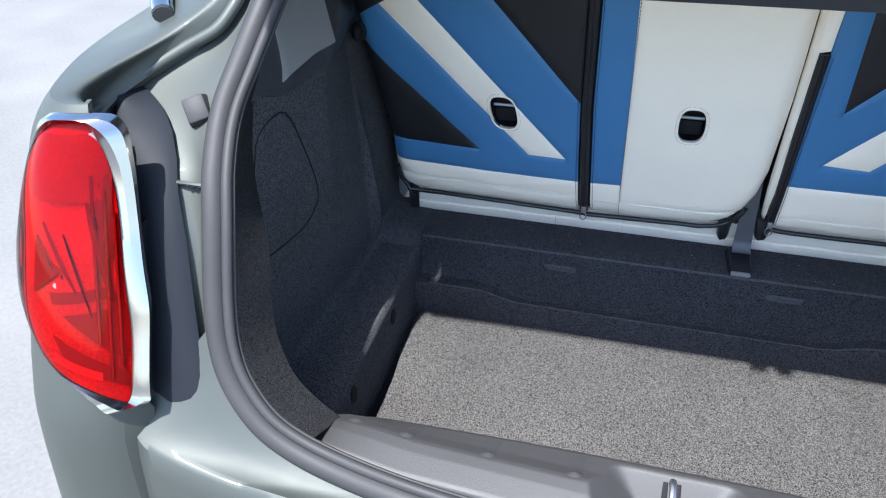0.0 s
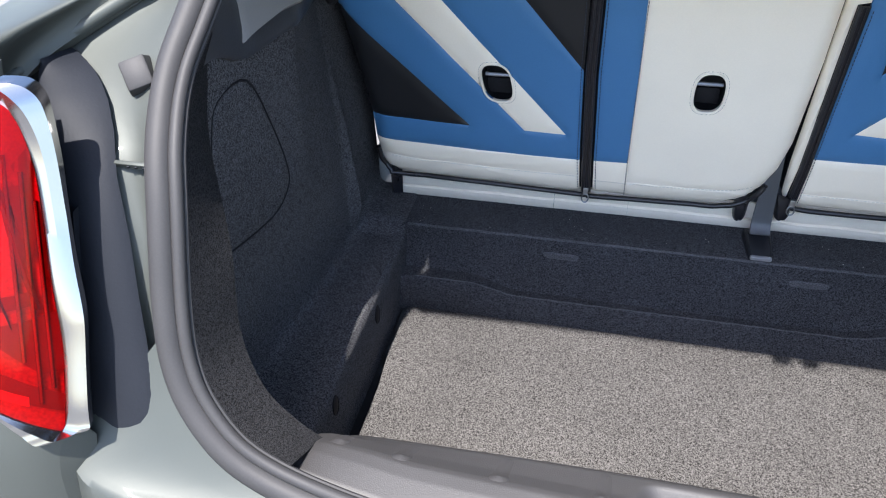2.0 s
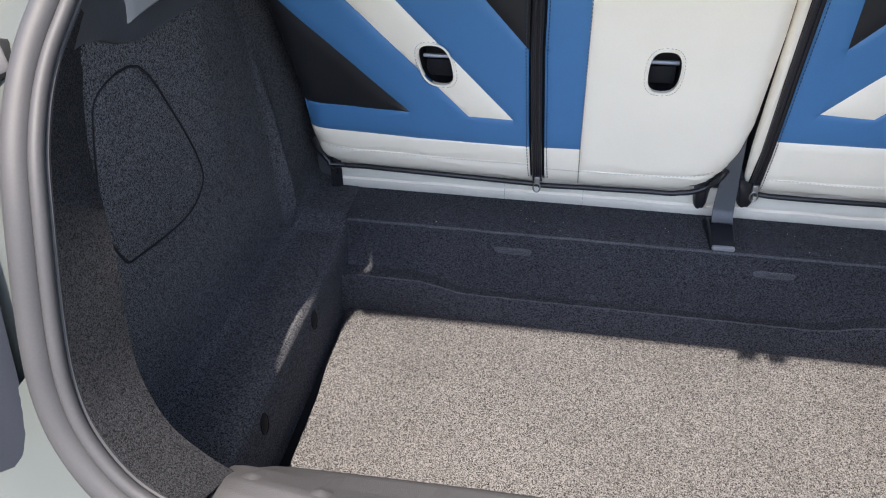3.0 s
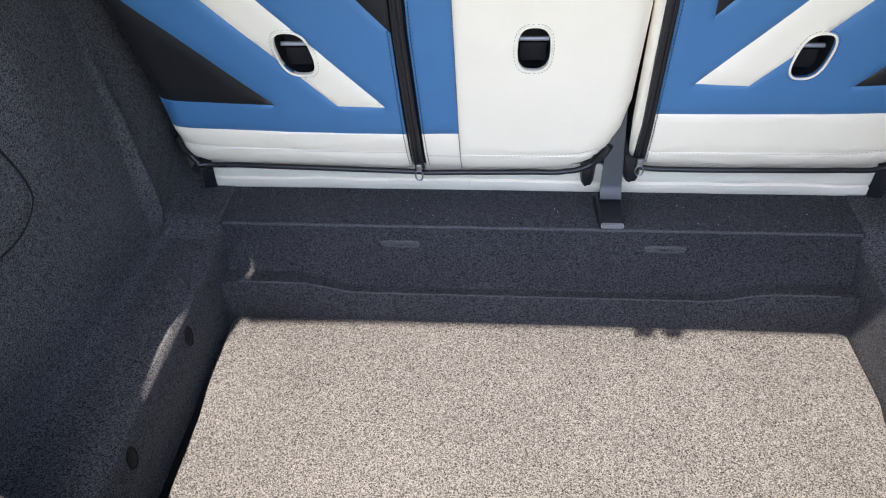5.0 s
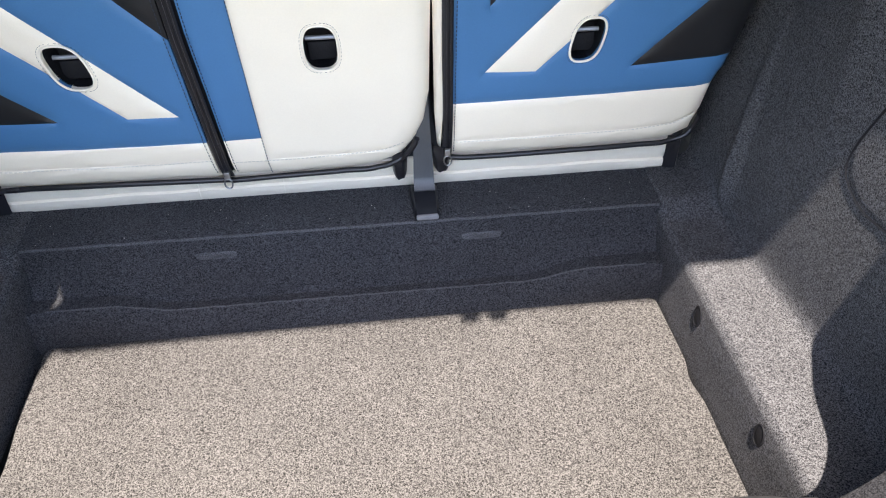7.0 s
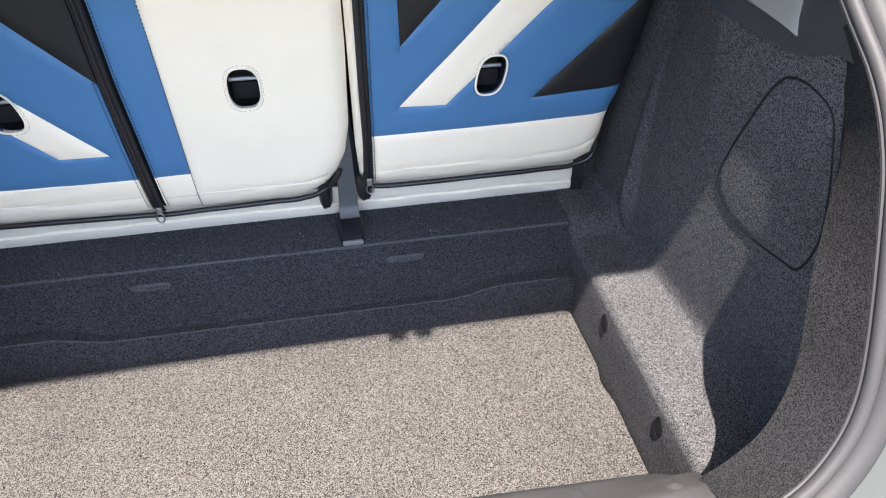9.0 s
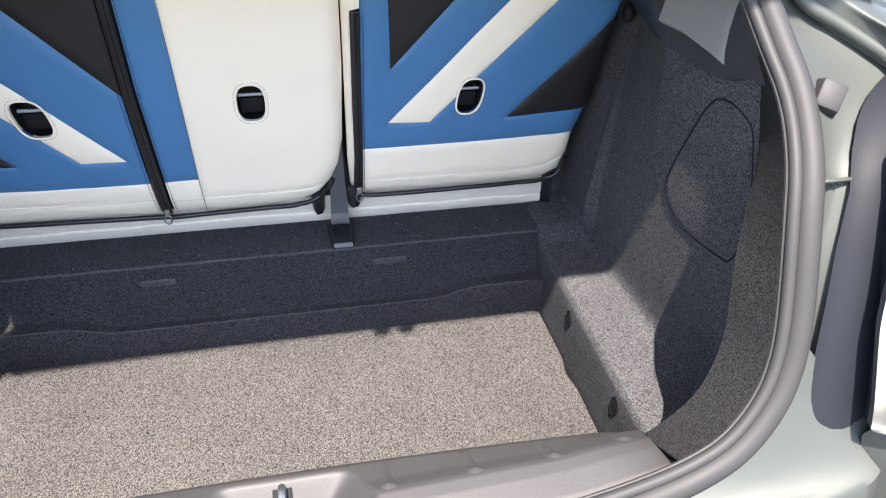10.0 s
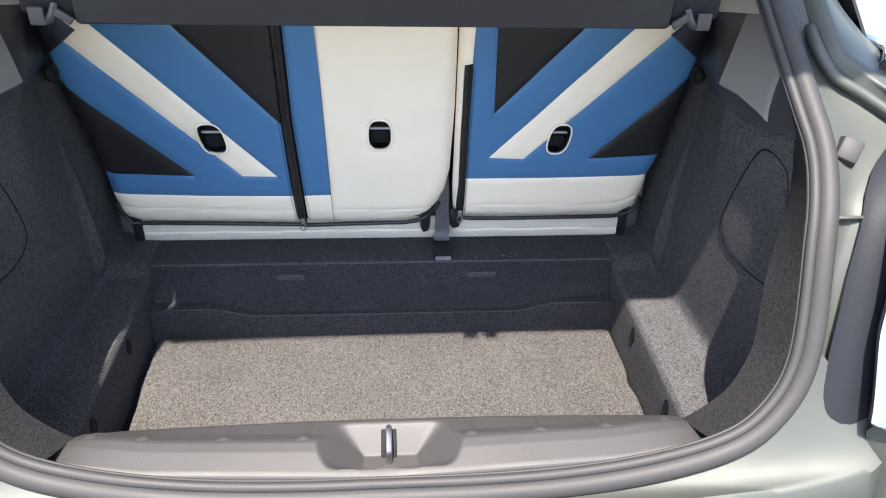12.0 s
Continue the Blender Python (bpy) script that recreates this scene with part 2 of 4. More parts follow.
seal = part("boot_seal", tube(rim(0.0075, 0.0055), 0.0135, 14, True), RUBBER, car, "grey double-bead rubber seal round the boot opening")
part("seal_bead", tube(rim(-0.0098, 0.0065), 0.0065, 10, True), RUBBER, seal)
part("seal_lip", tube(rim(-0.0145, 0.001), 0.0025, 8, True), RUBBER, seal)
part("seal_carrier", loft([rim(-0.0145, -0.004), rim(0.018, -0.004)], 0.003, True), PLASTIC, seal)


# outer skin of the rear corners
def eased(z, pairs, reach=0.03):
    """A table with its kinks rounded off."""
    return sum(table(z + reach * k / 3, pairs) for k in range(-3, 4)) / 7


def inner_y(z):
    return eased(z, ((0.2, 0.76), (0.3, 0.745), (0.55, 0.745), (0.68, 0.755), (0.755, 0.766), (1.02, 0.885), (1.06, 0.908), (1.075, 0.92), (1.1, 0.96)))


def shrink(z):
    return eased(z, ((0.2, 1.08), (0.4, 1.14), (0.55, 1.12), (0.68, 1.035), (0.755, 1.0), (0.9, 1.0), (0.97, 0.985), (1.01, 0.965), (1.04, 0.915), (1.062, 0.81), (1.075, 0.74)), 0.012)


PLAN = spline([(0, 0, 0), (0.03, -0.027, 0), (0.07, -0.040, 0), (0.105, -0.034, 0), (0.132, -0.014, 0), (0.162, 0.04, 0), (0.188, 0.11, 0), (0.21, 0.23, 0), (0.23, 0.45, 0), (0.235, 0.9, 0), (0.235, 1.6, 0)], 4)


def skin(z, k, proud=0.0):
    q = PLAN[k]
    if proud:
        t = (PLAN[min(k + 1, len(PLAN) - 1)] - PLAN[max(k - 1, 0)]).normalized()
        q = q + Vector((t.y, -t.x, 0)) * proud
    return Vector((0.60 + q.x * shrink(z), inner_y(z) + q.y, z))


def skin_at(z, s, proud=0.0):
    """The skin at a share s of its plan, counted in plan points."""
    if s < 0:
        return skin(z, 0, proud) + Vector((s * 0.0075, -s * 0.003, 0))
    k = min(int(s), len(PLAN) - 2)
    return skin(z, k, proud).lerp(skin(z, k + 1, proud), s - k)


LEVELS = [0.18, 0.25, 0.3, 0.34, 0.38, 0.42, 0.46, 0.5, 0.54, 0.58, 0.62, 0.65, 0.68, 0.705, 0.73, 0.755, 0.80, 0.85, 0.9, 0.95, 1.0, 1.02, 1.03, 1.04, 1.05, 1.057, 1.063]
for turn in (1, -1):
    rows = []
    for z in LEVELS:
        start = table(z, ((0.70, 2.2), (0.728, 2.0), (0.745, 0.6), (0.95, 1.0), (1.0, 2.2), (1.03, 4.2), (1.06, 6.0), (1.075, 7.0)))
        row = [skin_at(z, max(start, k)) for k in range(len(PLAN))]
        rows.append([row[0] + Vector((0.004 if z > 0.735 else -0.020, 0.012 if z > 0.735 else 0.03, 0))] + row)
    bm = loft(rows, 0.005)
    part("quarter_panel", mirror(bm) if turn < 0 else bm, PAINT, car, "sage grey metallic rear quarter panel")

# valance under the opening
seam = spline([(0, 0.730, 0.642), (0.2, 0.735, 0.648), (0.42, 0.745, 0.66), (0.5, 0.746, 0.671), (0.578, 0.751, 0.69), (0.606, 0.762, 0.702), (0.628, 0.782, 0.712)], 6)
half = [q + a * 0.016 for q, a in zip(RIM, ACROSS)][:44]
ins = [half[round(i * (len(half) - 1) / (len(seam) - 1))] for i in range(len(seam))]
edge = [Vector((q.x * 1.004, q.y - 0.004, q.z - 0.003)) for q in seam]
foot = [Vector((q.x * 1.004, q.y - 0.010, q.z - 0.03)) for q in seam]
low = [Vector((q.x * 1.004, q.y - 0.022, q.z - 0.12)) for q in seam]
base = [Vector((q.x * 1.004, q.y - 0.01, 0.3)) for q in seam]
rows = [[a + (b - a) * s + Vector((0, 0, -0.005 * math.sin(math.pi * s))) for a, b in zip(ins, seam)] for s in (0, 0.3, 0.6, 0.9, 1)] + [edge, foot, low, base]
rows = [flip(r[:0:-1]) + r for r in rows]
part("valance", loft(rows, 0.004), PAINT, car, "sage grey painted rear valance under the boot sill")

# scooped corners where the valance rises to the lamps
for turn in (1, -1):
    low_edge = seam[-15:]
    high_edge = spline([(0.552, 0.785, 0.692), (0.580, 0.790, 0.702), (0.604, 0.794, 0.722), (0.622, 0.800, 0.745)], 5)[-16:]
    high_edge = [high_edge[round(i * (len(high_edge) - 1) / 14)] for i in range(15)]
    rows = [[a.lerp(b, v) + Vector((0, 0.004, -0.007)) * math.sin(math.pi * v) for a, b in zip(low_edge, high_edge)] for v in (0, 0.12, 0.3, 0.5, 0.7, 0.88, 1)]
    bm = loft(rows, 0.002)
    part("valance_corner", mirror(bm) if turn < 0 else bm, PAINT, car)

# channel beside the opening, cladding beside the lamps, lamps
for turn in (1, -1):
    fix = (lambda b: mirror(b)) if turn < 0 else (lambda b: b)
    idx = [i for i, q in enumerate(RIM) if 0.70 <= q.z <= 1.36 and q.x > 0.43]
    outer = []
    for i in idx:
        z = RIM[i].z
        x = table(z, ((0.70, 0.56), (0.73, 0.57), (0.80, 0.57), (0.9, 0.573), (0.97, 0.60), (1.0, 0.64), (1.02, 0.70), (1.031, 0.685), (1.052, 0.655), (1.069, 0.624), (1.086, 0.592), (1.105, 0.580), (1.121, 0.582), (1.17, 0.582), (1.4, 0.53)))
        outer.append(Vector((x, hatch_y(z) + 0.004, z)))
    ins = [RIM[i] + ACROSS[i] * 0.014 for i in idx]
    part("opening_channel", fix(loft([[a + (b - a) * s + Vector((0, 0.010 * math.sin(math.pi * s), 0)) for a, b in zip(ins, outer)] for s in (0, 0.25, 0.5, 0.75, 1)], 0.003)), PAINT, car)

    # cladding: a soft dark strip from the channel out to the lamp
    rows = []
    for z in (0.662, 0.666, 0.675, 0.70, 0.735, 0.76, 0.8, 0.85, 0.9, 0.95, 0.98, 1.0, 1.01, 1.018, 1.024, 1.029, 1.032):
        c = Vector((table(z, ((0.662, 0.562), (0.666, 0.548), (0.675, 0.538), (0.70, 0.534), (0.74, 0.539), (0.79, 0.549), (0.86, 0.561), (0.91, 0.571), (0.97, 0.588), (1.0, 0.610), (1.01, 0.622), (1.018, 0.634), (1.024, 0.646), (1.029, 0.659), (1.032, 0.670))), hatch_y(z) - 0.001, z))
        o = Vector((table(z, ((0.662, 0.594), (0.666, 0.604), (0.675, 0.611), (0.70, 0.615), (0.85, 0.623), (0.95, 0.638), (1.0, 0.664), (1.015, 0.675), (1.024, 0.679), (1.032, 0.677))), table(z, ((0.662, 0.776), (0.70, 0.787), (0.85, 0.845), (0.95, 0.895), (1.0, 0.93), (1.026, 0.965))), z))
        rows.append([c.lerp(o, s) + Vector((-0.005, -0.014, 0.0)) * math.sin(math.pi * min(1, 0.06 + s * 0.94)) ** 0.6 * table(z, ((0.662, 0.3), (0.70, 1), (1.0, 1), (1.024, 0.7), (1.032, 0.2))) for s in (0, 0.06, 0.15, 0.25, 0.4, 0.55, 0.7, 0.82, 0.92, 0.97, 1)])
    part("cladding", fix(loft(rows, 0.004)), CLAD, car, "dark soft cladding strip beside the tail lamp")

    # tail lamp: lens, chrome surround, reflector with dark inserts
    LENS = spline([(0.75, 0.7585, 0), (0.45, 0.774, 0), (0.45, 0.836, 0), (1.2, 0.896, 0), (1.6, 0.944, 0), (2.4, 1.0, 0), (4.5, 1.041, 0), (7.5, 1.056, 0), (10.5, 1.044, 0), (13.5, 1.006, 0), (16, 0.95, 0), (16.8, 0.905, 0), (15.0, 0.862, 0), (12, 0.832, 0), (8, 0.802, 0), (5, 0.782, 0), (2.8, 0.766, 0), (1.5, 0.7565, 0)], 8, True)
    MID = (7.5, 0.9)

    def width_at(q):
        """How broad the chrome surround is round the lamp."""
        high = table(q.x, ((0, 0.75), (2.5, 1.15), (4.5, 1.7), (8, 1.7), (10.5, 0.8), (12.5, 0.2), (15, 0.03)))
        low = table(q.x, ((0, 0.9), (0.7, 1.5), (1.6, 1.3), (3, 0.9), (6, 0.35), (9, 0.05), (16, 0.03)))
        t = max(0.0, min(1.0, (q.y - 0.84) / 0.16))
        return low + (high - low) * t * t * (3 - 2 * t)

    def outline(grow):
        """The lamp's outline as (plan share, height) pairs."""
        out = []
        for i, q in enumerate(LENS):
            t = LENS[(i + 1) % len(LENS)] - LENS[i - 1]
            d = Vector((-t.y * 130, t.x / 130, 0)).normalized()
            slim = grow * width_at(q)
            out.append(Vector((q.x + d.x * slim * 130, q.y + d.y * slim)))
        for _ in range(6):
            out = [(out[i - 1] + out[i] * 2 + out[(i + 1) % len(out)]) / 4 for i in range(len(out))]
        return [(q.x, q.y) for q in out]

    def ring_at(grow, low, high):
        return [skin_at(h, u, low + (high - low) * width_at(q)) for (u, h), q in zip(outline(grow), LENS)]

    def face(grow, proud, dome, rings=(1, 0.97, 0.9, 0.75, 0.5, 0.25, 0.02)):
        ring = outline(grow)
        rows = []
        for r in rings:
            lift = proud + dome * (1 - r ** 4)
            rows.append([skin_at(MID[1] + (h - MID[1]) * r, MID[0] + (u - MID[0]) * r, lift) for u, h in ring])
        return loft(rows, 0, True)

    ringA, ringB, ringC, ringD = ring_at(0.0145, 0.002, 0.002), ring_at(0.011, 0.003, 0.010), ring_at(0.004, 0.004, 0.011), ring_at(-0.002, 0.003, 0.004)
    lamp = part("tail_lamp", fix(loft([ringA, ringB, ringC, ringD], 0.0, True)), CHROME, car, "red tail lamp in a bright chrome surround")
    lens = part("lens", fix(face(-0.0012, 0.005, 0.012)), RED, lamp, "glossy red translucent lens")
    lens.visible_shadow = False
    part("reflector", fix(face(0.0, 0.0025, 0.0, (1, 0.8, 0.5, 0.25, 0.02))), LAMP_BACK, lamp)
    for corners in (((7.4, 0.862), (1.0, 0.866), (0.5, 0.812), (2.5, 0.815)), ((8.9, 0.885), (3.0, 0.888), (2.7, 0.876), (8.6, 0.873)), ((11.0, 0.935), (7.4, 0.908), (9.0, 0.896), (11.5, 0.88)), ((8.6, 0.842), (0.6, 0.790), (0.8, 0.775), (7.0, 0.812)), ((4.6, 0.985), (2.9, 1.002), (2.4, 0.93), (3.0, 0.90))):
        a, b, c, d = (Vector((u, z, 0)) for u, z in corners)
        rows = []
        for i in range(6):
            p, q = a.lerp(d, i / 5), b.lerp(c, i / 5)
            rows.append([skin_at(p.lerp(q, j / 5).y, p.lerp(q, j / 5).x, 0.0042) for j in range(6)])
        part("lamp_insert", fix(loft(rows, 0.0008)), LAMP_DARK, lamp)
    # upper bowl, a bright bar low down and slanting facets behind the lens
    bowl = [[skin_at(z, u, 0.0045 + 0.002 * math.sin(math.pi * (u - 2.6) / 9)) for u in (2.6, 3.6, 5, 6.5, 8, 9.5, 10.8, 11.6)] for z in (0.975, 0.985, 1.0, 1.015, 1.03, 1.04)]
    part("lamp_bowl", fix(loft(bowl, 0.0008)), LAMP_DEEP, lamp)
    part("lamp_bar", fix(loft([[skin_at(0.7945 + 0.0052 * (u - 3.6) + h, u, 0.0048) for u in (3.6, 4.4, 5.2, 6, 6.8, 7.6, 8.4)] for h in (-0.004, 0.004)], 0.0008)), THREAD_W, lamp)
    for u0, u1, z0, z1, w in ((5.0, 2.6, 0.975, 0.872, 0.9), (9.6, 6.0, 0.955, 0.885, 0.6), (10.6, 8.4, 0.94, 0.91, 0.5), (4.2, 3.6, 0.96, 0.90, 0.35), (7.2, 4.6, 0.945, 0.86, 0.35)):
        facet = [[skin_at(z0 + (z1 - z0) * k / 6, u0 + (u1 - u0) * k / 6 + w * (v - 0.5) * math.sin(math.pi * (k + 0.6) / 7.2), 0.0046 + 0.0022 * (v > 0.4) * (v < 0.6)) for v in (0, 0.5, 1)] for k in range(7)]
        part("lamp_facet", fix(loft(facet, 0.0006)), LAMP_DARK if w > 0.55 else CHROME, lamp)
    for u, z0, z1 in ((1.6, 0.80, 0.96), (2.6, 0.79, 0.985), (3.8, 0.83, 1.0)):
        part("light_guide", fix(tube([skin_at(z0 + (z1 - z0) * i / 8, u + 0.8 * i / 8, 0.005) for i in range(9)], 0.0022, 6)), CHROME, lamp)

    # rubber stop, folded seam, drip ridge
    stop = box(-0.019, 0.019, -0.016, 0.016, -0.017, 0.017, 0.004)
    for v in stop.verts:
        if v.co.y < 0:
            v.co.x *= 0.75
            v.co.z *= 0.8
    bmesh.ops.transform(stop, verts=stop.verts, matrix=pose(0.586, 0.983, 1.014, -38, 14, -30) @ Matrix.Diagonal((0.92, 0.95, 1.12, 1)))
    part("rubber_stop", fix(stop), RUBBER, car, "grey rubber bump stop")
    part("stop_foot", fix(box(-0.011, 0.011, -0.006, 0.02, -0.02, -0.004, 0.003, pose(0.580, 0.985, 1.009, -38, 0, 12))), PLASTIC, car)
    flange = part("panel_seam", fix(box(0.546, 0.588, -0.0022, 0.0022, -0.0035, 0.0035, 0.001, pose(0, 0.9135, 0.957, 28, 0, 0))), PAINT, car, "folded panel seam with three rivets")
    for x in (0.556, 0.564, 0.572):
        part("rivet", fix(box(x - 0.0013, x + 0.0013, -0.0036, -0.0018, -0.0013, 0.0013, 0.0006, pose(0, 0.9135, 0.957, 28, 0, 0))), CLAD, flange)
    ridge = spline([(0.704, 0.938, 1.018), (0.696, 0.962, 1.024), (0.682, 0.988, 1.034), (0.652, 1.015, 1.052), (0.621, 1.037, 1.069), (0.588, 1.054, 1.086), (0.573, 1.073, 1.105), (0.567, 1.092, 1.121), (0.568, 1.112, 1.132), (0.576, 1.13, 1.128)], 6)
    part("drip_ridge", fix(tube(ridge, 0.0078, 10)), PAINT, car)

    # shoulder, side glass with its bright strip, pillar up to the roof
    tr = spline([(0.699, 0.938, 1.008), (0.682, 0.966, 1.030), (0.653, 1.006, 1.050), (0.624, 1.032, 1.066), (0.600, 1.054, 1.082), (0.577, 1.077, 1.103), (0.572, 1.10, 1.125), (0.56, 1.2, 1.215)], 5)
    top = [skin_at(1.063, 6.2 + 23.8 * i / (len(tr) - 1)) for i in range(len(tr))]
    rows = [[q + Vector((0, 0, -0.004)) for q in tr], [q + Vector((0.003, -0.001, 0.002)) for q in tr]]
    tr = [q + Vector((0.005, -0.002, 0.006)).lerp(Vector((0.012, -0.006, 0.010)), min(1, i / 14)) for i, q in enumerate(tr)]
    for s in (0, 0.03, 0.06, 0.1, 0.15, 0.2, 0.3, 0.45, 0.6, 0.75, 0.9, 1):
        up = 1 - math.exp(-s / 0.04)
        row = []
        for a, b in zip(tr, top):
            crest = a.z + 0.004 + 0.15 * max(0.0, b.z - a.z)
            z = a.z + (crest + (b.z - crest) * (1 - (1 - s) ** 1.35) - a.z) * up
            row.append(Vector((a.x + (b.x - a.x) * s, a.y + (b.y - a.y) * s, z)))
        rows.append(row)
    part("lamp_pocket", fix(loft([[Vector(q) for q in row] for row in (((0.695, 0.978, 1.026), (0.708, 0.952, 1.030), (0.722, 0.932, 1.036)), ((0.690, 0.975, 0.96), (0.705, 0.948, 0.96), (0.722, 0.928, 0.96)))])), PAINT, car)
    fall = [ridge[round(i * (len(ridge) - 1) * 0.86 / (len(tr) - 1))] for i in range(len(tr))]
    part("shoulder_fall", fix(loft([[a.lerp(b + Vector((0.004, -0.002, -0.012)), v) + Vector((0.001, -0.001, -0.004)) * math.sin(math.pi * v) for a, b in zip(rows[0], fall)] for v in (0, 0.1, 0.25, 0.4, 0.55, 0.7, 0.85, 1)])), PAINT, car)
    part("shoulder_end", fix(loft([[r[0] + Vector((0, 0, 0.001)) for r in rows[:-4]], [r[0] + Vector((-0.008, -0.006, -0.035)) for r in rows[:-4]]])), PAINT, car)
    part("lamp_shelf", fix(loft([[Vector(q) for q in row] for row in (((0.728, 0.926, 1.040), (0.712, 0.942, 1.030), (0.700, 0.972, 1.024)), ((0.712, 0.915, 1.022), (0.700, 0.934, 1.016), (0.692, 0.962, 1.014)), ((0.694, 0.905, 0.998), (0.688, 0.928, 1.002), (0.684, 0.955, 1.008))) ], 0.002)), PAINT, car)
    part("shoulder_panel", fix(loft(rows)), PAINT, car, "", 70)
    # sheet between cladding and lamp, coloured dark to stand for the shaded gap
    rows = []
    for z in (0.70, 0.74, 0.78, 0.82, 0.86, 0.90, 0.93):
        a = Vector((table(z, ((0.70, 0.600), (0.85, 0.610), (0.95, 0.624), (1.0, 0.65), (1.03, 0.678), (1.045, 0.664), (1.06, 0.648))), table(z, ((0.70, 0.797), (0.85, 0.852), (0.95, 0.902), (1.0, 0.937), (1.03, 0.972), (1.045, 0.99), (1.06, 1.005))), z))
        b = skin_at(z, table(z, ((0.70, 2.4), (0.745, 0.8), (0.95, 1.2), (1.0, 2.4), (1.03, 4.4), (1.06, 6.2)))) + Vector((0, 0.030, 0))
        rows.append([a.lerp(b, k / 5) + Vector((0, 0.018 * math.sin(math.pi * k / 5), 0)) for k in range(6)])
    part("dark_gap_sheet", fix(loft(rows)), CLAD, car)
    strip = spline([(0.664, 1.066, 1.098), (0.682, 1.092, 1.103), (0.708, 1.135, 1.100), (0.735, 1.2, 1.086), (0.745, 1.35, 1.076), (0.745, 1.9, 1.07)], 5)
    band = part("window_strip", fix(tube(strip, 0.0135, 12, squash=0.8)), CHROME, car, "chrome strip under the side window")
    part("strip_end", fix(tube([(0.661, 1.061, 1.097), (0.667, 1.070, 1.0985)], 0.0125, 12, squash=0.8)), PLASTIC, band, "black end cap")
    glass = [[(0.70, 1.17, 1.09), (0.735, 1.4, 1.075), (0.735, 2.4, 1.075)], [(0.64, 1.27, 1.25), (0.68, 1.5, 1.25), (0.68, 2.4, 1.25)], [(0.56, 1.4, 1.4), (0.6, 1.6, 1.4), (0.6, 2.4, 1.4)]]
    part("side_window", fix(loft([[Vector(q) for q in r] for r in glass], 0.004)), GLASS_DARK, car)

# roof and raised tailgate
roof = [[Vector((x * 1.0, y, 1.445 - 0.06 * (x / 0.6) ** 2 + 0.03 * math.sin((y - 1.2) / 1.4 * math.pi))) for x in (-0.6, -0.4, -0.2, 0, 0.2, 0.4, 0.6)] for y in (1.36, 1.6, 2.0, 2.4, 2.8)]
part("roof", loft(roof, 0.03), PAINT, car)
STEPS = (0, 0.1, 0.2, 0.35, 0.5, 0.65, 0.8, 0.84, 0.875, 0.9, 0.925, 0.96, 0.98, 1.0)
WIDE = (-1, -0.92, -0.8, -0.6, -0.3, 0, 0.3, 0.6, 0.8, 0.92, 1)


def gate_at(s, u, sink=0.0):
    w = table(s, ((0, 0.50), (0.6, 0.57), (0.84, 0.582), (0.875, 0.562), (0.9, 0.558), (0.925, 0.59), (0.96, 0.615), (0.98, 0.613), (1.0, 0.600)))
    return Vector((w * u, 1.372 - 0.66 * s + sink * 0.6, 1.45 + 0.485 * s - 0.03 * u * u - sink * 0.8))


bm = loft([[gate_at(s, u) for u in WIDE] for s in STEPS], 0)
hole = []
for f in bm.faces:
    c = f.calc_center_median()
    s, u = (1.372 - c.y) / 0.66, abs(c.x) / 0.55
    if 0.2 < s < 0.8 and u < 0.86:
        hole.append(f)
bmesh.ops.delete(bm, geom=hole, context="FACES")
bmesh.ops.solidify(bm, geom=bm.faces[:], thickness=0.04)
tailgate = part("tailgate", bm, PAINT, car, "raised sage grey tailgate")
# unseen inner panel, added to keep sky light off the boot walls
part("sky_shield_trim", loft([[gate_at(v, u * 0.93, 0.058) for u in WIDE] for v in (0.82, 0.87, 0.92, 0.97)], 0.012), PLASTIC, tailgate, "unseen black inner trim of the tailgate, added to cut sky light")
part("rear_window", loft([[gate_at(s, u * 0.82, 0.01) for u in WIDE] for s in (0.19, 0.35, 0.5, 0.65, 0.81)], 0.004), TINTED, tailgate, "tinted rear window glass")
for x in (-0.002, 0.040):
    part("tailgate_latch", box(x - 0.0145, x + 0.0145, 0.675, 0.74, 1.89, 1.925, 0.004), PLASTIC, tailgate)

# far body, to close the car
bm = loft([[Vector((x, 2.9, z)) for x in (-0.8, 0, 0.8)] for z in (0.25, 0.7, 1.1, 1.42)], 0.03)
part("bulkhead", bm, PLASTIC, car)
part("underbody", box(-0.78, 0.78, 0.8, 2.95, 0.24, 0.30, 0.01), PLASTIC, car)

# ---- sill ----
def sill_profile(t):
    """Across the sill plate, outer edge to boot, at a share t of its half width."""
    x = 0.425 * t
    bow = 0.012 * t * t
    oy = table(abs(x), ((0, 0.788), (0.3, 0.794), (0.38, 0.802), (0.445, 0.818)))
    oz = table(abs(x), ((0, 0.669), (0.3, 0.680), (0.38, 0.688), (0.43, 0.697)))
    lift = oz - 0.669
    up = max(0.0, min(1.0, (1 - abs(t)) / 0.18))
    prof = ((0.0, oy - 0.004, oz - 0.016), (0.02, oy, oz - 0.003), (0.06, oy + 0.005, oz), (0.3, oy + 0.03, oz + 0.005 + 0.005 * up - lift * 0.35), (0.45, oy + 0.044, oz + 0.006 + 0.0075 * up - lift * 0.55), (0.5, oy + 0.050, oz + 0.004 + 0.0085 * up - lift * 0.62),
            (0.7, oy + 0.068, oz - 0.002 + 0.0055 * up - lift * 0.78), (0.9, 0.889 - bow, 0.6635 + lift * 0.1), (0.96, 0.896 - bow, 0.658 + lift * 0.1), (1.0, 0.899 - bow, 0.646 + lift * 0.1), (1.0, 0.902, 0.43))
    dip = 0.016 * max(0.0, (abs(t) - 0.88) / 0.12) ** 2
    return [(f, Vector((t * (0.428 - 0.025 * f), y, z - dip))) for f, y, z in prof]


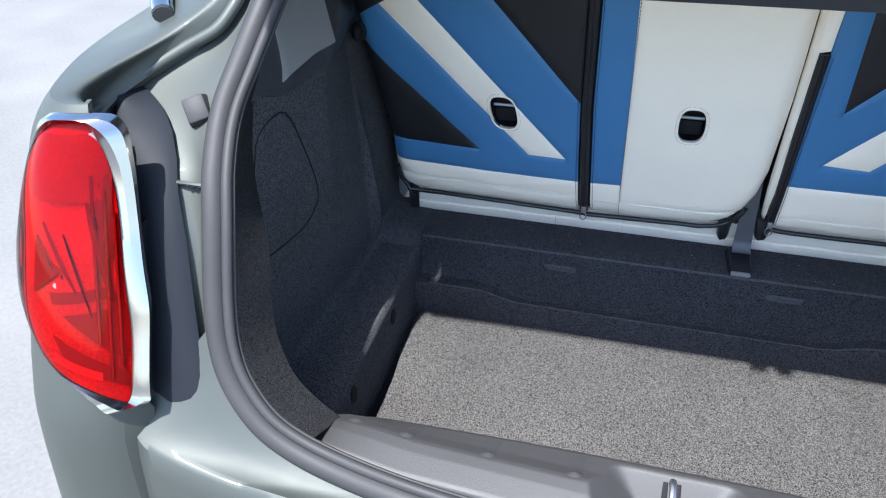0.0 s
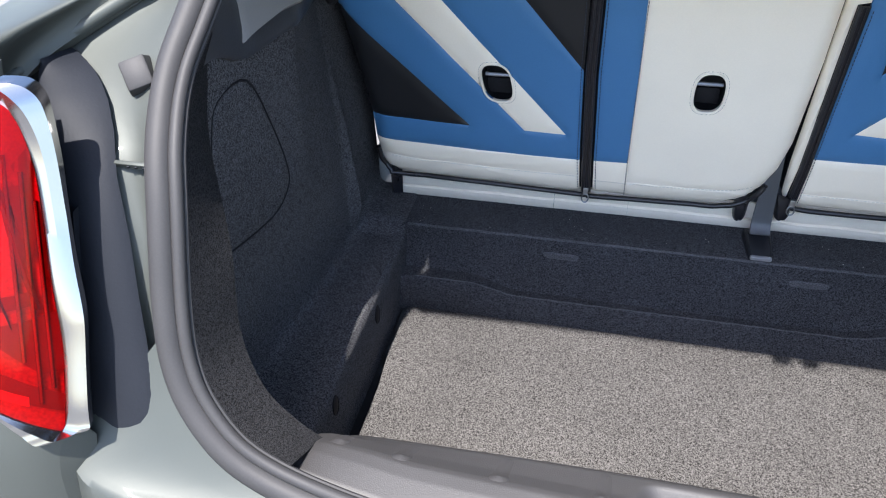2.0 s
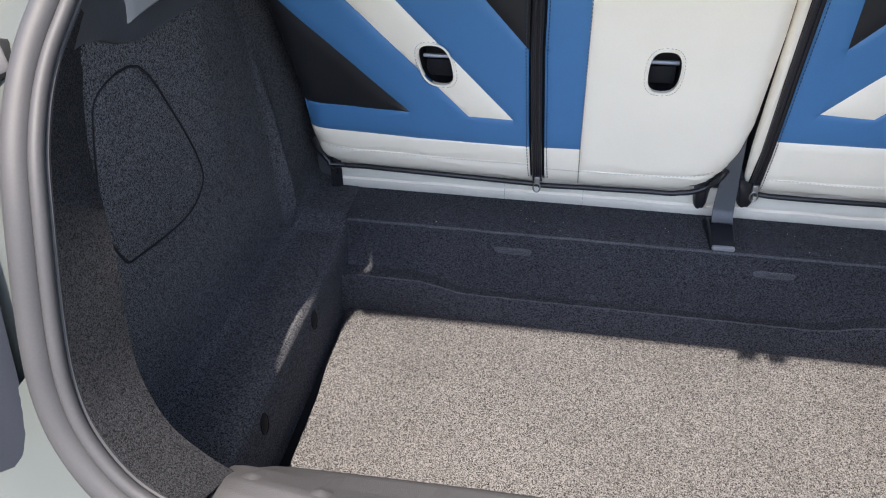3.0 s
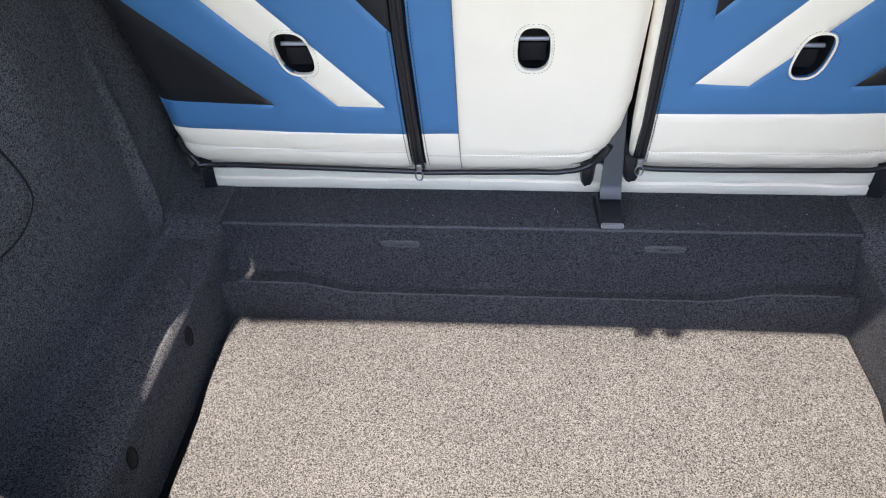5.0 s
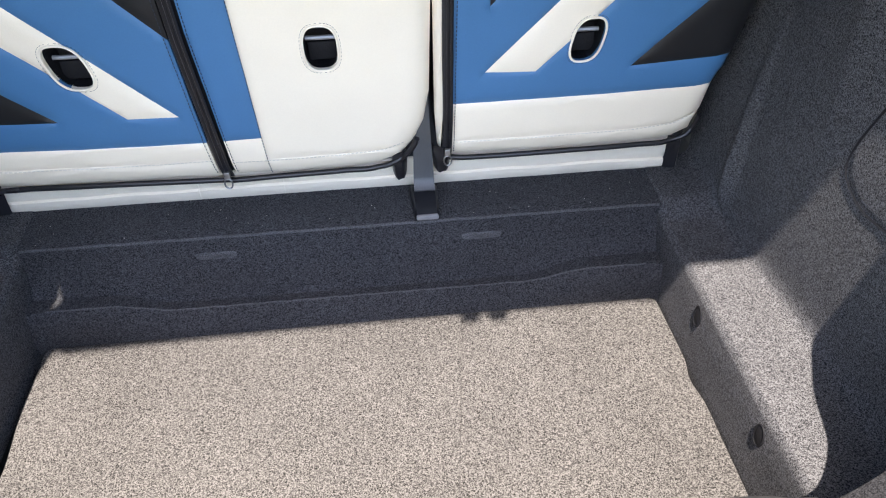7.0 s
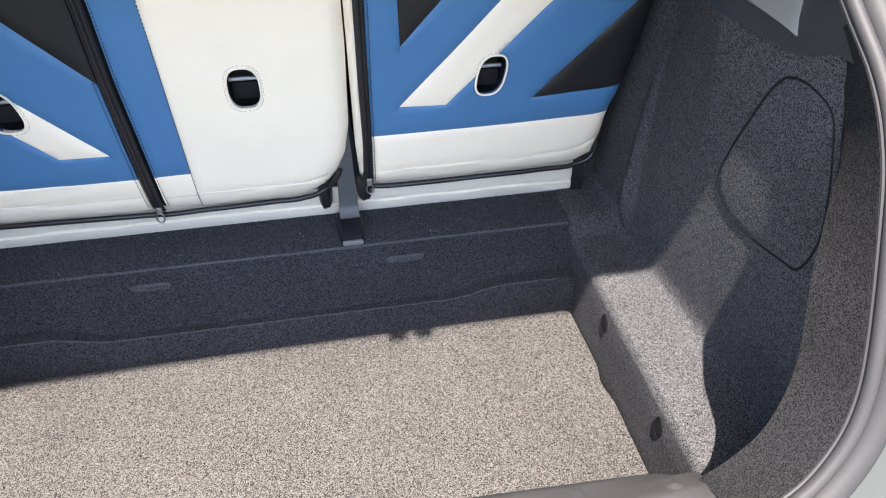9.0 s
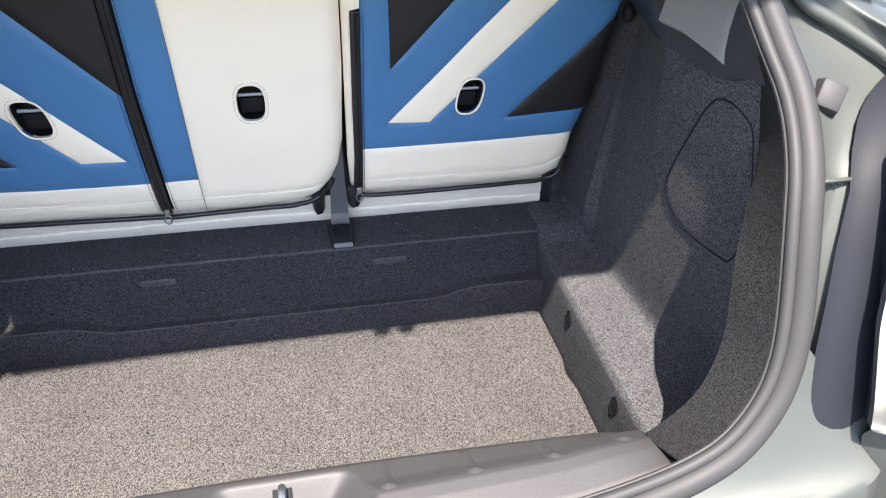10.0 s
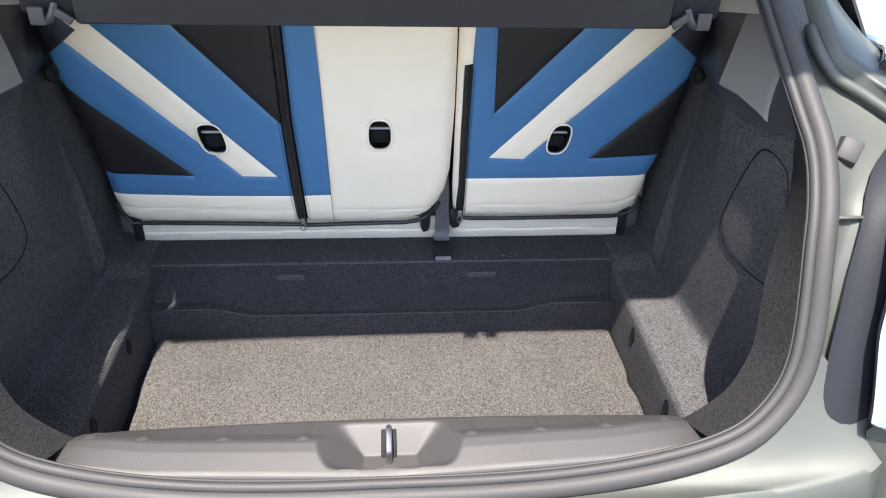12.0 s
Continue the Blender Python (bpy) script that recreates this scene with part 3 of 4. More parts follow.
def sill_at(t, f):
    """A point of the sill plate, with the striker recess sunk into it."""
    prof = sill_profile(t)[:10]
    q = Vector([float(np.interp(f, [a for a, _ in prof], [p[c] for _, p in prof])) for c in range(3)])
    pit = [max(0, 0.80 * (abs(q.x - 0.003) - 0.035)), max(0, 0.87 * (q.y - 0.850)), max(0, 1.3 * (0.826 - q.y))]
    z = 0.637 + sum(p ** 5 for p in pit) ** 0.2
    d = q.z - z
    soft = 0.0018
    if d > soft:
        q.z = z
    elif d > -soft:
        q.z -= (d + soft) ** 2 / (4 * soft)
    return q


places = [-1 + k / 24 for k in range(19)] + [-0.24 + 0.006 * k for k in range(81)] + [1 - k / 24 for k in range(18, -1, -1)]
shares = [0, 0.012, 0.025, 0.04, 0.06] + [0.08 + 0.02 * k for k in range(41)] + [0.9, 0.93, 0.96, 0.98, 1.0]
rows = [[sill_at(t, f) for f in shares] + [Vector((t * 0.4, 0.902, 0.43))] for t in places]
bm = loft(rows, 0.002)
sill = part("sill_plate", bm, SILL, car, "ribbed grey plastic loading sill with a striker recess", 50)
loop = spline([(0.0015, 0.838, 0.632), (0.0015, 0.838, 0.652), (0.0015, 0.844, 0.660), (0.0015, 0.864, 0.668), (0.0015, 0.874, 0.664), (0.0015, 0.876, 0.65)], 4)
part("striker", tube(loop, 0.0042, 8), STEEL, sill, "steel latch striker loop")
for x in (-0.0058, 0.0088):
    part("striker_slot", box(-0.0032, 0.0032, -0.019, 0.019, -0.0015, 0.0015, 0.0012, pose(x, 0.862, 0.6475, 37, 0, 0)), CLOTH, sill)
for x in (-0.385, -0.315, -0.213, -0.11, 0.112, 0.205, 0.295, 0.38):
    rows = []
    for i in range(9):
        row = []
        for k in range(15):
            q = sill_at((x + (0.0105 if k < 5 else 0.0085) * (i - 4) / 4) / 0.425, 0.47 + 0.44 * k / 14)
            edge = math.cos(math.pi / 2 * (i - 4) / 4) * min(1, k / 3) * min(1, (14 - k) / 2)
            row.append(q + Vector((0, -0.3, 1)) * ((0.0046 if k < 4 else 0.0030 - 0.00012 * k) * edge - 0.0004))
        rows.append(row)
    part("rib", loft(rows, 0), SILL, sill)

# ---- lining of the boot ----
def wall_x(z, y=1.1):
    base = table(y, ((0.9, 0.574), (1.1, 0.571), (1.3, 0.558), (1.4, 0.555), (1.53, 0.552)))
    far = max(0, min(1, (y - 1.22) / 0.16))
    return base - table(z, ((0.57, 0), (0.72, 0.008), (0.86, 0.018), (0.96, 0.0260), (1.03, 0.034), (1.2, 0.075))) + far * table(z, ((0.6, 0), (0.75, 0.012), (1.0, 0.05), (1.2, 0.07)))


LIP = spline([(0.40, 0.862, 0.672), (0.43, 0.864, 0.695), (0.458, 0.870, 0.722), (0.478, 0.882, 0.755), (0.49, 0.897, 0.79), (0.496, 0.922, 0.855), (0.511, 0.950, 0.90), (0.529, 0.980, 0.945), (0.540, 1.012, 0.985), (0.543, 1.05, 1.03)], 5)
def trim_z(y):
    """The lower edge of the pillar trim, above the carpet."""
    return table(y, ((0.98, 1.015), (1.02, 1.017), (1.04, 1.013), (1.07, 0.997), (1.10, 0.987), (1.17, 0.986), (1.37, 0.974), (1.45, 0.965)))


for turn in (1, -1):
    fix = (lambda b: mirror(b)) if turn < 0 else (lambda b: b)
    rows = []
    for i in range(120):
        y = 0.895 + (1.53 - 0.895) * i / 119
        rise = 0.020 * max(0, min(1, (y - 1.39) / 0.03))
        fold = 0.017 * math.exp(-((y - 1.388) / 0.011) ** 2)
        e = wall_x(0.57, y)
        prof = [(0.4705, 0.42), (0.4697, 0.47), (0.4688, 0.52), (0.4682, 0.546), (0.4692, 0.5520), (0.4725, 0.5558), (0.480, 0.5563), (0.52, 0.5565), (e - 0.016, 0.557), (e - 0.006, 0.561), (e - 0.001, 0.57), (e, 0.59)] + [(wall_x(z, y), z) for z in (0.62, 0.66, 0.70, 0.75, 0.8, 0.85, 0.9, 0.94, 0.955, trim_z(y) + 0.006)]
        row = []
        for x, z in prof:
            up = max(0, min(1, (z - 0.57) / 0.03)) * max(0, min(1, (0.86 - z) / 0.2))
            row.append(Vector((x - (fold * up), max(y, hatch_y(z) + 0.05) if z > 0.6 else y, z + (rise if 0.54 < z < 0.6 else 0))))
        rows.append(row)
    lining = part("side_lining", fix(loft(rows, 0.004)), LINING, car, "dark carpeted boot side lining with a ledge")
    # trim inside the seal, turned forward to a lip and back to the wall
    idx = [i for i, q in enumerate(RIM) if q.x > 0.40 and q.z < 1.06]
    seal_in = [RIM[i] - ACROSS[i] * 0.015 for i in idx]
    lips = [LIP[round(i * (len(LIP) - 1) / (len(seal_in) - 1))] for i in range(len(seal_in))]
    back = [Vector((max(wall_x(q.z, q.y) - 0.006, q.x + 0.010), q.y + 0.012, q.z - 0.01)) for q in lips]
    rows = [[a.lerp(b, s) for a, b in zip(seal_in, lips)] for s in (0, 0.33, 0.66, 0.95)] + [lips, [a.lerp(b, 0.3) for a, b in zip(lips, back)], back]
    part("opening_trim", fix(loft(rows, 0.002)), SHADED_TRIM_CARPET, lining)
    # service cover
    cover = spline([(0, 1.099, 0.962), (0, 1.034, 0.966), (0, 1.012, 0.93), (0, 0.995, 0.85), (0, 1.009, 0.795), (0, 1.034, 0.782), (0, 1.122, 0.766), (0, 1.167, 0.782), (0, 1.172, 0.815), (0, 1.142, 0.89)], 4, True)
    cen = sum(cover, Vector()) / len(cover)

    def on_wall(q, out):
        return Vector((wall_x(q.z, q.y) - out, q.y, q.z))

    rows = [[on_wall(cen + (q - cen) * r, o) for q in cover] for r, o in ((1.0, -0.002), (1.0, 0.0025), (0.975, 0.0045), (0.9, 0.005), (0.5, 0.005), (0.05, 0.005))]
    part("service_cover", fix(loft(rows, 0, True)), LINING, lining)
    part("cover_groove", fix(tube([on_wall(cen + (q - cen) * 1.02, 0.001) for q in cover], 0.004, 6, True)), CLOTH, lining)
    # fixing plugs in the ramp
    for y, z in ((1.228, 0.522), (1.035, 0.522)):
        bm = bmesh.new()
        bmesh.ops.create_uvsphere(bm, u_segments=16, v_segments=8, radius=1, matrix=Matrix.Translation((0.4646, y, z)) @ Matrix.Diagonal((0.0022, 0.0090, 0.0155, 1)))
        plug = part("lining_plug", fix(bm), CLOTH, lining)
        ringp = [Vector((0.4642, y + 0.0094 * math.cos(a), z + 0.0164 * math.sin(a))) for a in [2 * math.pi * i / 20 for i in range(20)]]
        part("plug_rim", fix(tube(ringp, 0.0014, 6, True)), CLOTH, plug)
    # upper trim of the pillar
    rows = []
    for i in range(44):
        y = 0.985 + 0.53 * i / 43
        inward = table(y, ((1.0, 0.0), (1.06, 0.003), (1.13, 0.006), (1.40, 0.006), (1.45, 0.003)))
        lo_z = trim_z(y)
        hi_z = table(y, ((0.985, 1.02), (1.0, 1.032), (1.05, 1.068), (1.1, 1.103), (1.2, 1.114), (1.3, 1.122), (1.45, 1.13)))
        row = []
        for s in (0, 0.03, 0.1, 0.25, 0.32, 0.5, 0.7, 0.85, 0.92, 1):
            z = lo_z + (hi_z - lo_z) * s
            foot = wall_x(lo_z, y) - (0.007 if s else -0.002)
            head = table(y, ((1.0, 0.538), (1.05, 0.530), (1.09, 0.534), (1.12, 0.556), (1.235, 0.552), (1.265, 0.508), (1.45, 0.504)))
            swell = table(s, ((0, 0), (0.05, 0.9), (0.12, 1), (0.35, 0.85), (1, 0)))
            row.append(Vector((foot + (head - foot) * s - inward * swell, max(y, hatch_y(z) + 0.010), z)))
        rows.append(row)
    trim_rows = rows
    # pale cover set into the trim, leaning outward as it rises
    cover = []
    for i in range(13):
        y = 1.076 + 0.160 * i / 12
        low = table(y, ((1.076, 1.004), (1.11, 1.010), (1.178, 1.015), (1.255, 1.011)))
        foot = table(y, ((1.076, 0.529), (1.178, 0.519), (1.24, 0.509)))
        edge = 0.010 * (abs(2 * i / 12 - 1) > 0.99)
        cover.append([Vector((foot + 0.19 * (1.14 - low) * v + edge + 0.008 * (v == 0), y + 0.055 * v * (1 - i / 12), low + (1.14 - low) * v)) for v in (0, 0.04, 0.2, 0.4, 0.6, 0.8, 1)])
    upper = [[Vector((x, y, z)) for x, y, z in row] for row in (((0.540, 1.09, 1.118), (0.552, 1.17, 1.138), (0.512, 1.265, 1.117), (0.507, 1.45, 1.127)), ((0.500, 1.158, 1.19), (0.485, 1.24, 1.2), (0.48, 1.32, 1.2), (0.48, 1.45, 1.2)), ((0.465, 1.325, 1.35), (0.445, 1.38, 1.36), (0.44, 1.43, 1.36), (0.44, 1.5, 1.36)))]
    inner = [Vector((0.374, 1.10, 1.127)).lerp(Vector((0.534, 1.37, 1.010)), k / 8) for k in range(9)]
    outer = [Vector((0.44, 1.18, 1.135)).lerp(Vector((0.515, 1.29, 1.128)), k / 8) for k in range(9)]
    rows = [[a.lerp(b, s) for a, b in zip(inner, outer)] for s in (0, 0.05, 0.2, 0.4, 0.6, 0.8, 1)]
    part("shelf_support", fix(loft(rows, 0.005)), FOOT, lining, "dark plastic shelf support arm")
    part("upper_pillar_trim", fix(loft(upper, 0.004)), CREAM, lining, "cream upper pillar trim")
    part("pillar_cover", fix(loft(cover)), SHADED_CREAM, lining, "cream pillar cover, coloured darker for its shade")
    part("pillar_trim", fix(loft(trim_rows)), PLASTIC, lining, "dark plastic pillar trim above the lining")

# step up to the seats
rows = []
for i in range(61):
    x = -0.472 + 0.944 * i / 60
    a = max(0, min(1, (abs(x) - 0.26) / 0.09))
    a = a * a * (3 - 2 * a)
    crease = 0.474 + 0.026 * a
    row = []
    for z, y in ((0.578, 1.53), (0.5765, 1.47), (0.576, 1.425), (0.5745, 1.415), (0.571, 1.411), (0.56, 1.410), (0.545, 1.409), (0.53, 1.406), (0.515, 1.401)):
        row.append(Vector((x, y, z)))
    row += [Vector((x, 1.397, crease + 0.008)), Vector((x, 1.394, crease + 0.002)), Vector((x, 1.391, crease - 0.0015)), Vector((x, 1.378 - 0.010 * a, crease - 0.001)), Vector((x, 1.3735 - 0.010 * a, crease - 0.0005)), Vector((x, 1.370 - 0.011 * a, crease - 0.005)),
            Vector((x, 1.361 - 0.009 * a, crease - 0.018 - 0.006 * a)), Vector((x, 1.355 - 0.005 * a, 0.446)), Vector((x, 1.350, 0.43))]
    rows.append(row)
step = part("seat_step", loft(rows, 0.003), SHADED_STEP_CARPET, car, "dark carpeted step below the rear seats, coloured darker for its shade")
# pale tubes paint the skylight caught by the step's top edge and crease
part("step_edge_highlight", tube([(-0.462 + 0.924 * i / 40, 1.4115 + 0.0006 * math.sin(i * 1.7), 0.5748) for i in range(41)], 0.0022, 6), WORN_LIT_CARPET, step)
crease_line = []
for i in range(61):
    x = -0.44 + 0.88 * i / 60
    a = max(0, min(1, (abs(x) - 0.26) / 0.09))
    a = a * a * (3 - 2 * a)
    crease_line.append((x, 1.3745 - 0.010 * a + 0.0006 * math.sin(i * 2.1), 0.4735 + 0.026 * a))
part("crease_highlight", tube(crease_line, 0.0014, 6), WORN_LIT_CARPET, step)
for x in (-0.195, 0.195):
    rows = []
    for r, out in ((1.0, -0.0006), (0.93, 0.0010), (0.8, 0.0018), (0.4, 0.0020), (0.02, 0.0020)):
        ring = []
        for k in range(36):
            a = 2 * math.pi * k / 36
            c, d = math.cos(a), math.sin(a)
            ring.append(Vector((x + 0.031 * r * math.copysign(abs(c) ** 0.4, c), 1.4090 - out, 0.543 + 0.0066 * r * math.copysign(abs(d) ** 0.55, d) + 0.0004 * math.sin(k * 2.7))))
        rows.append(ring)
    part("worn_patch", loft(rows, 0, True), WORN_LIT_CARPET, step)
for x, lean in ((-0.214, -0.004), (0.232, 0.004)):
    part("step_seam", tube([(x + lean * k / 6, 1.4105 - 0.0095 * max(0.0, (k - 1) / 5) ** 2, 0.568 - 0.080 * k / 6) for k in range(7)], 0.0011, 6), SHADED_STEP_CARPET, step)
for side in (-1, 1):
    curl = spline([(side * 0.404, 1.402, 0.512), (side * 0.3985, 1.398, 0.503), (side * 0.3985, 1.392, 0.492), (side * 0.4045, 1.386, 0.481), (side * 0.418, 1.380, 0.474), (side * 0.438, 1.376, 0.4735)], 4)
    part("step_fold", tube(curl, 0.0048, 8), SHADED_STEP_CARPET, step)

# ---- load floor ----
def rounded(poly, r=0.01, n=4):
    out = []
    p = [Vector((x, y, 0)) for x, y in poly]
    for i, q in enumerate(p):
        a, b = (p[i - 1] - q), (p[(i + 1) % len(p)] - q)
        s = min(r, a.length * 0.45, b.length * 0.45)
        a, b = q + a.normalized() * s, q + b.normalized() * s
        for k in range(n + 1):
            t = k / n
            out.append((1 - t) ** 2 * a + 2 * t * (1 - t) * q + t * t * b)
    return out


edge = rounded([(-0.445, 0.905), (0.462, 0.905), (0.463, 1.02), (0.4635, 1.15), (0.456, 1.19), (0.4635, 1.22), (0.461, 1.352), (-0.455, 1.352), (-0.456, 1.24), (-0.448, 1.16)], 0.014)
rows = [[Vector((q.x, q.y, z)) for q in edge] for z in (0.420, 0.436)]
cx, cy = 0.0, 1.13
for ins, z in ((0.0015, 0.4395), (0.004, 0.4405)):
    rows.append([Vector((q.x - math.copysign(ins, q.x), q.y - math.copysign(ins, q.y - cy), z)) for q in edge])
bm = loft(rows, 0, True)
bm.verts.ensure_lookup_table()
n = len(edge)
bm.faces.new([bm.verts[3 * n + i] for i in range(n)])
bm.faces.new([bm.verts[i] for i in range(n)][::-1])
board = lone("load_floor", bm, FLOOR_CARPET, "grey heather carpeted load floor board in the boot", "boot floor")


crease = loft([[Vector((0.158 - 0.040 * (1.35 - y) / 0.30 + 0.0006 * math.sin(y * 60) + dx, y, 0.4405 + h)) for y in [0.95 + 0.01 * k for k in range(40)]] for dx, h in ((-0.0014, -0.0004), (-0.0004, 0.0009), (0.0004, 0.0009), (0.0014, -0.0004))])
part("pile_crease", crease, FLOOR_CARPET, board)

# ---- rear seats ----
def seat_y(z):
    return 1.475 - 0.22 * (z - 0.63)


def gap_to(poly, x, z):
    """Distance from a point to a closed outline."""
    best = 9.0
    for (ax, az), (bx, bz) in zip(poly, poly[1:] + poly[:1]):
        dx, dz = bx - ax, bz - az
        t = max(0, min(1, ((x - ax) * dx + (z - az) * dz) / (dx * dx + dz * dz + 1e-12)))
        best = min(best, math.hypot(x - ax - t * dx, z - az - t * dz))
    return best


def drop(outline, x, z, r=0.034):
    """How far the cushion's face falls away near its outline."""
    s = gap_to(outline, x, z)
    if s >= r:
        return 0.0
    hem = max(0.0, min(1.0, (0.71 - z) / 0.03))
    return 0.006 * hem * (1 - s / r) + (0.007 - 0.003 * hem) * (1 - s / r) ** 2 + 0.006 * max(0, 1 - s / 0.010) ** 2


def dent(x, z):
    """Slight slack in the cover."""
    return 0.0016 * noise.noise(Vector((x * 9, z * 9, 3.1))) + 0.0007 * noise.noise(Vector((x * 30, z * 22, 7.7)))


def panel_mesh(poly, outline, proud=0.0, seam=0.004, thick=0.007, step=0.011):
    """A cover panel cut from leather, drawn in at its seams, laid over the cushion."""
    bm = bmesh.new()
    f = bm.faces.new([bm.verts.new((x, 0, z)) for x, z in poly])
    bmesh.ops.inset_region(bm, faces=[f], thickness=0.0006, use_even_offset=True)
    ring = [q for q in bm.faces if q is not f]
    bmesh.ops.delete(bm, geom=ring, context="FACES")
    f = bm.faces[:][0]
    bmesh.ops.inset_region(bm, faces=[f], thickness=seam * 0.35, use_even_offset=True)
    inner = min(bm.faces, key=lambda q: -q.calc_area())
    bmesh.ops.inset_region(bm, faces=[inner], thickness=seam * 0.65, use_even_offset=True)
    bmesh.ops.triangulate(bm, faces=bm.faces[:])
    xs, zs = [x for x, _ in poly], [z for _, z in poly]
    for lo, hi, axis in ((min(xs), max(xs), 0), (min(zs), max(zs), 2)):
        k = int((hi - lo) / step)
        for i in range(1, k + 1):
            at = lo + (hi - lo) * i / (k + 1)
            no = Vector((1, 0, 0)) if axis == 0 else Vector((0, 0, 1))
            bmesh.ops.bisect_plane(bm, geom=bm.verts[:] + bm.edges[:] + bm.faces[:], plane_co=no * at, plane_no=no)
    flat = {}
    for v in bm.verts:
        s = gap_to(poly, v.co.x, v.co.z)
        sink = 0.0026 * max(0, 1 - s / seam) ** 2
        flat[v] = seat_y(v.co.z) - proud + sink + drop(outline, v.co.x, v.co.z) + dent(v.co.x, v.co.z)
    for v, y in flat.items():
        v.co.y = y
    up = bm.faces[:]
    bmesh.ops.recalc_face_normals(bm, faces=up)
    if up[0].normal.y > 0:
        bmesh.ops.reverse_faces(bm, faces=up)
    ext = bmesh.ops.extrude_face_region(bm, geom=up)
    for v in [e for e in ext["geom"] if isinstance(e, bmesh.types.BMVert)]:
        v.co.y += thick
    return bm


def hole_shape(cx, cz, w, h, lean=0.0, n=32, y=0.0):
    out = []
    for i in range(n):
        a = 2 * math.pi * i / n
        c, s = math.cos(a), math.sin(a)
        x, z = w / 2 * math.copysign(abs(c) ** 0.74, c), h / 2 * math.copysign(abs(s) ** 0.74, s)
        out.append(Vector((cx + x + lean * z, seat_y(cz + z) + y, cz + z)))
    return out


def cut_hole(ob, shape):
    """Cuts the hole through a panel."""
    o = ORIGIN[ob.name]
    front, back = [q + Vector((0, -0.05, 0)) - o for q in shape], [q + Vector((0, 0.06, 0)) - o for q in shape]
    bm = loft([front, back], 0, True)
    bm.verts.ensure_lookup_table()
    n = len(shape)
    bm.faces.new(bm.verts[:n])
    bm.faces.new(bm.verts[n:2 * n])
    bmesh.ops.recalc_face_normals(bm, faces=bm.faces)
    me = bpy.data.meshes.new("cutter")
    bm.to_mesh(me)
    bm.free()
    cutter = new("cutter", me)
    cutter.matrix_world = Matrix.Translation(o)
    mod = ob.modifiers.new("cut", "BOOLEAN")
    mod.operation, mod.solver, mod.object = "DIFFERENCE", "EXACT", cutter
    dg = bpy.context.evaluated_depsgraph_get()
    done = bpy.data.meshes.new_from_object(ob.evaluated_get(dg))
    ob.modifiers.clear()
    old = ob.data
    ob.data = done
    bpy.data.meshes.remove(old)
    bpy.data.objects.remove(cutter)
    bpy.data.meshes.remove(me)


def stitches(line, outline, pitch=0.0056, long=0.0040, out=0.0009, thick=0.0006):
    """A run of single stitches along a line of (x, z) points."""
    bm = bmesh.new()
    for (ax, az), (bx, bz) in zip(line, line[1:]):
        d = math.hypot(bx - ax, bz - az)
        for i in range(max(1, int(d / pitch))):
            t0 = (i + 0.15) / max(1, int(d / pitch))
            t1 = min(1, t0 + long / d)
            ends = []
            for t in (t0, t1):
                x, z = ax + (bx - ax) * t, az + (bz - az) * t
                ends.append(Vector((x, seat_y(z) + drop(outline, x, z) + dent(x, z) - out, z)))
            side = Vector((-(bz - az) / d, 0, (bx - ax) / d)) * thick
            a, b = ends
            lift = Vector((0, -0.0006, 0))
            vs = [bm.verts.new(q) for q in (a - side, a + side, b + side, b - side, a.lerp(b, 0.2) + lift, a.lerp(b, 0.8) + lift)]
            for k in ((0, 1, 4), (1, 2, 5, 4), (2, 3, 5), (3, 0, 4, 5), (0, 3, 2, 1)):
                bm.faces.new([vs[q] for q in k])
    return bm


def along(line, outline, out=0.0):
    pts = []
    for (ax, az), (bx, bz) in zip(line, line[1:]):
        k = max(1, int(math.hypot(bx - ax, bz - az) / 0.012))
        pts += [(ax + (bx - ax) * i / k, az + (bz - az) * i / k) for i in range(k)]
    pts.append(line[-1])
    return [Vector((x, seat_y(z) + drop(outline, x, z) - out, z)) for x, z in pts]


def ribbon(line, outline, width, out):
    mid = along(line, outline, out)
    left, right = [], []
    for i, q in enumerate(mid):
        t = (mid[min(i + 1, len(mid) - 1)] - mid[max(i - 1, 0)])
        t = Vector((t.x, 0, t.z)).normalized()
        s = Vector((-t.z, 0, t.x)) * width / 2
        left.append(q + s)
        right.append(q - s)
    return loft([left, right], 0.0015)


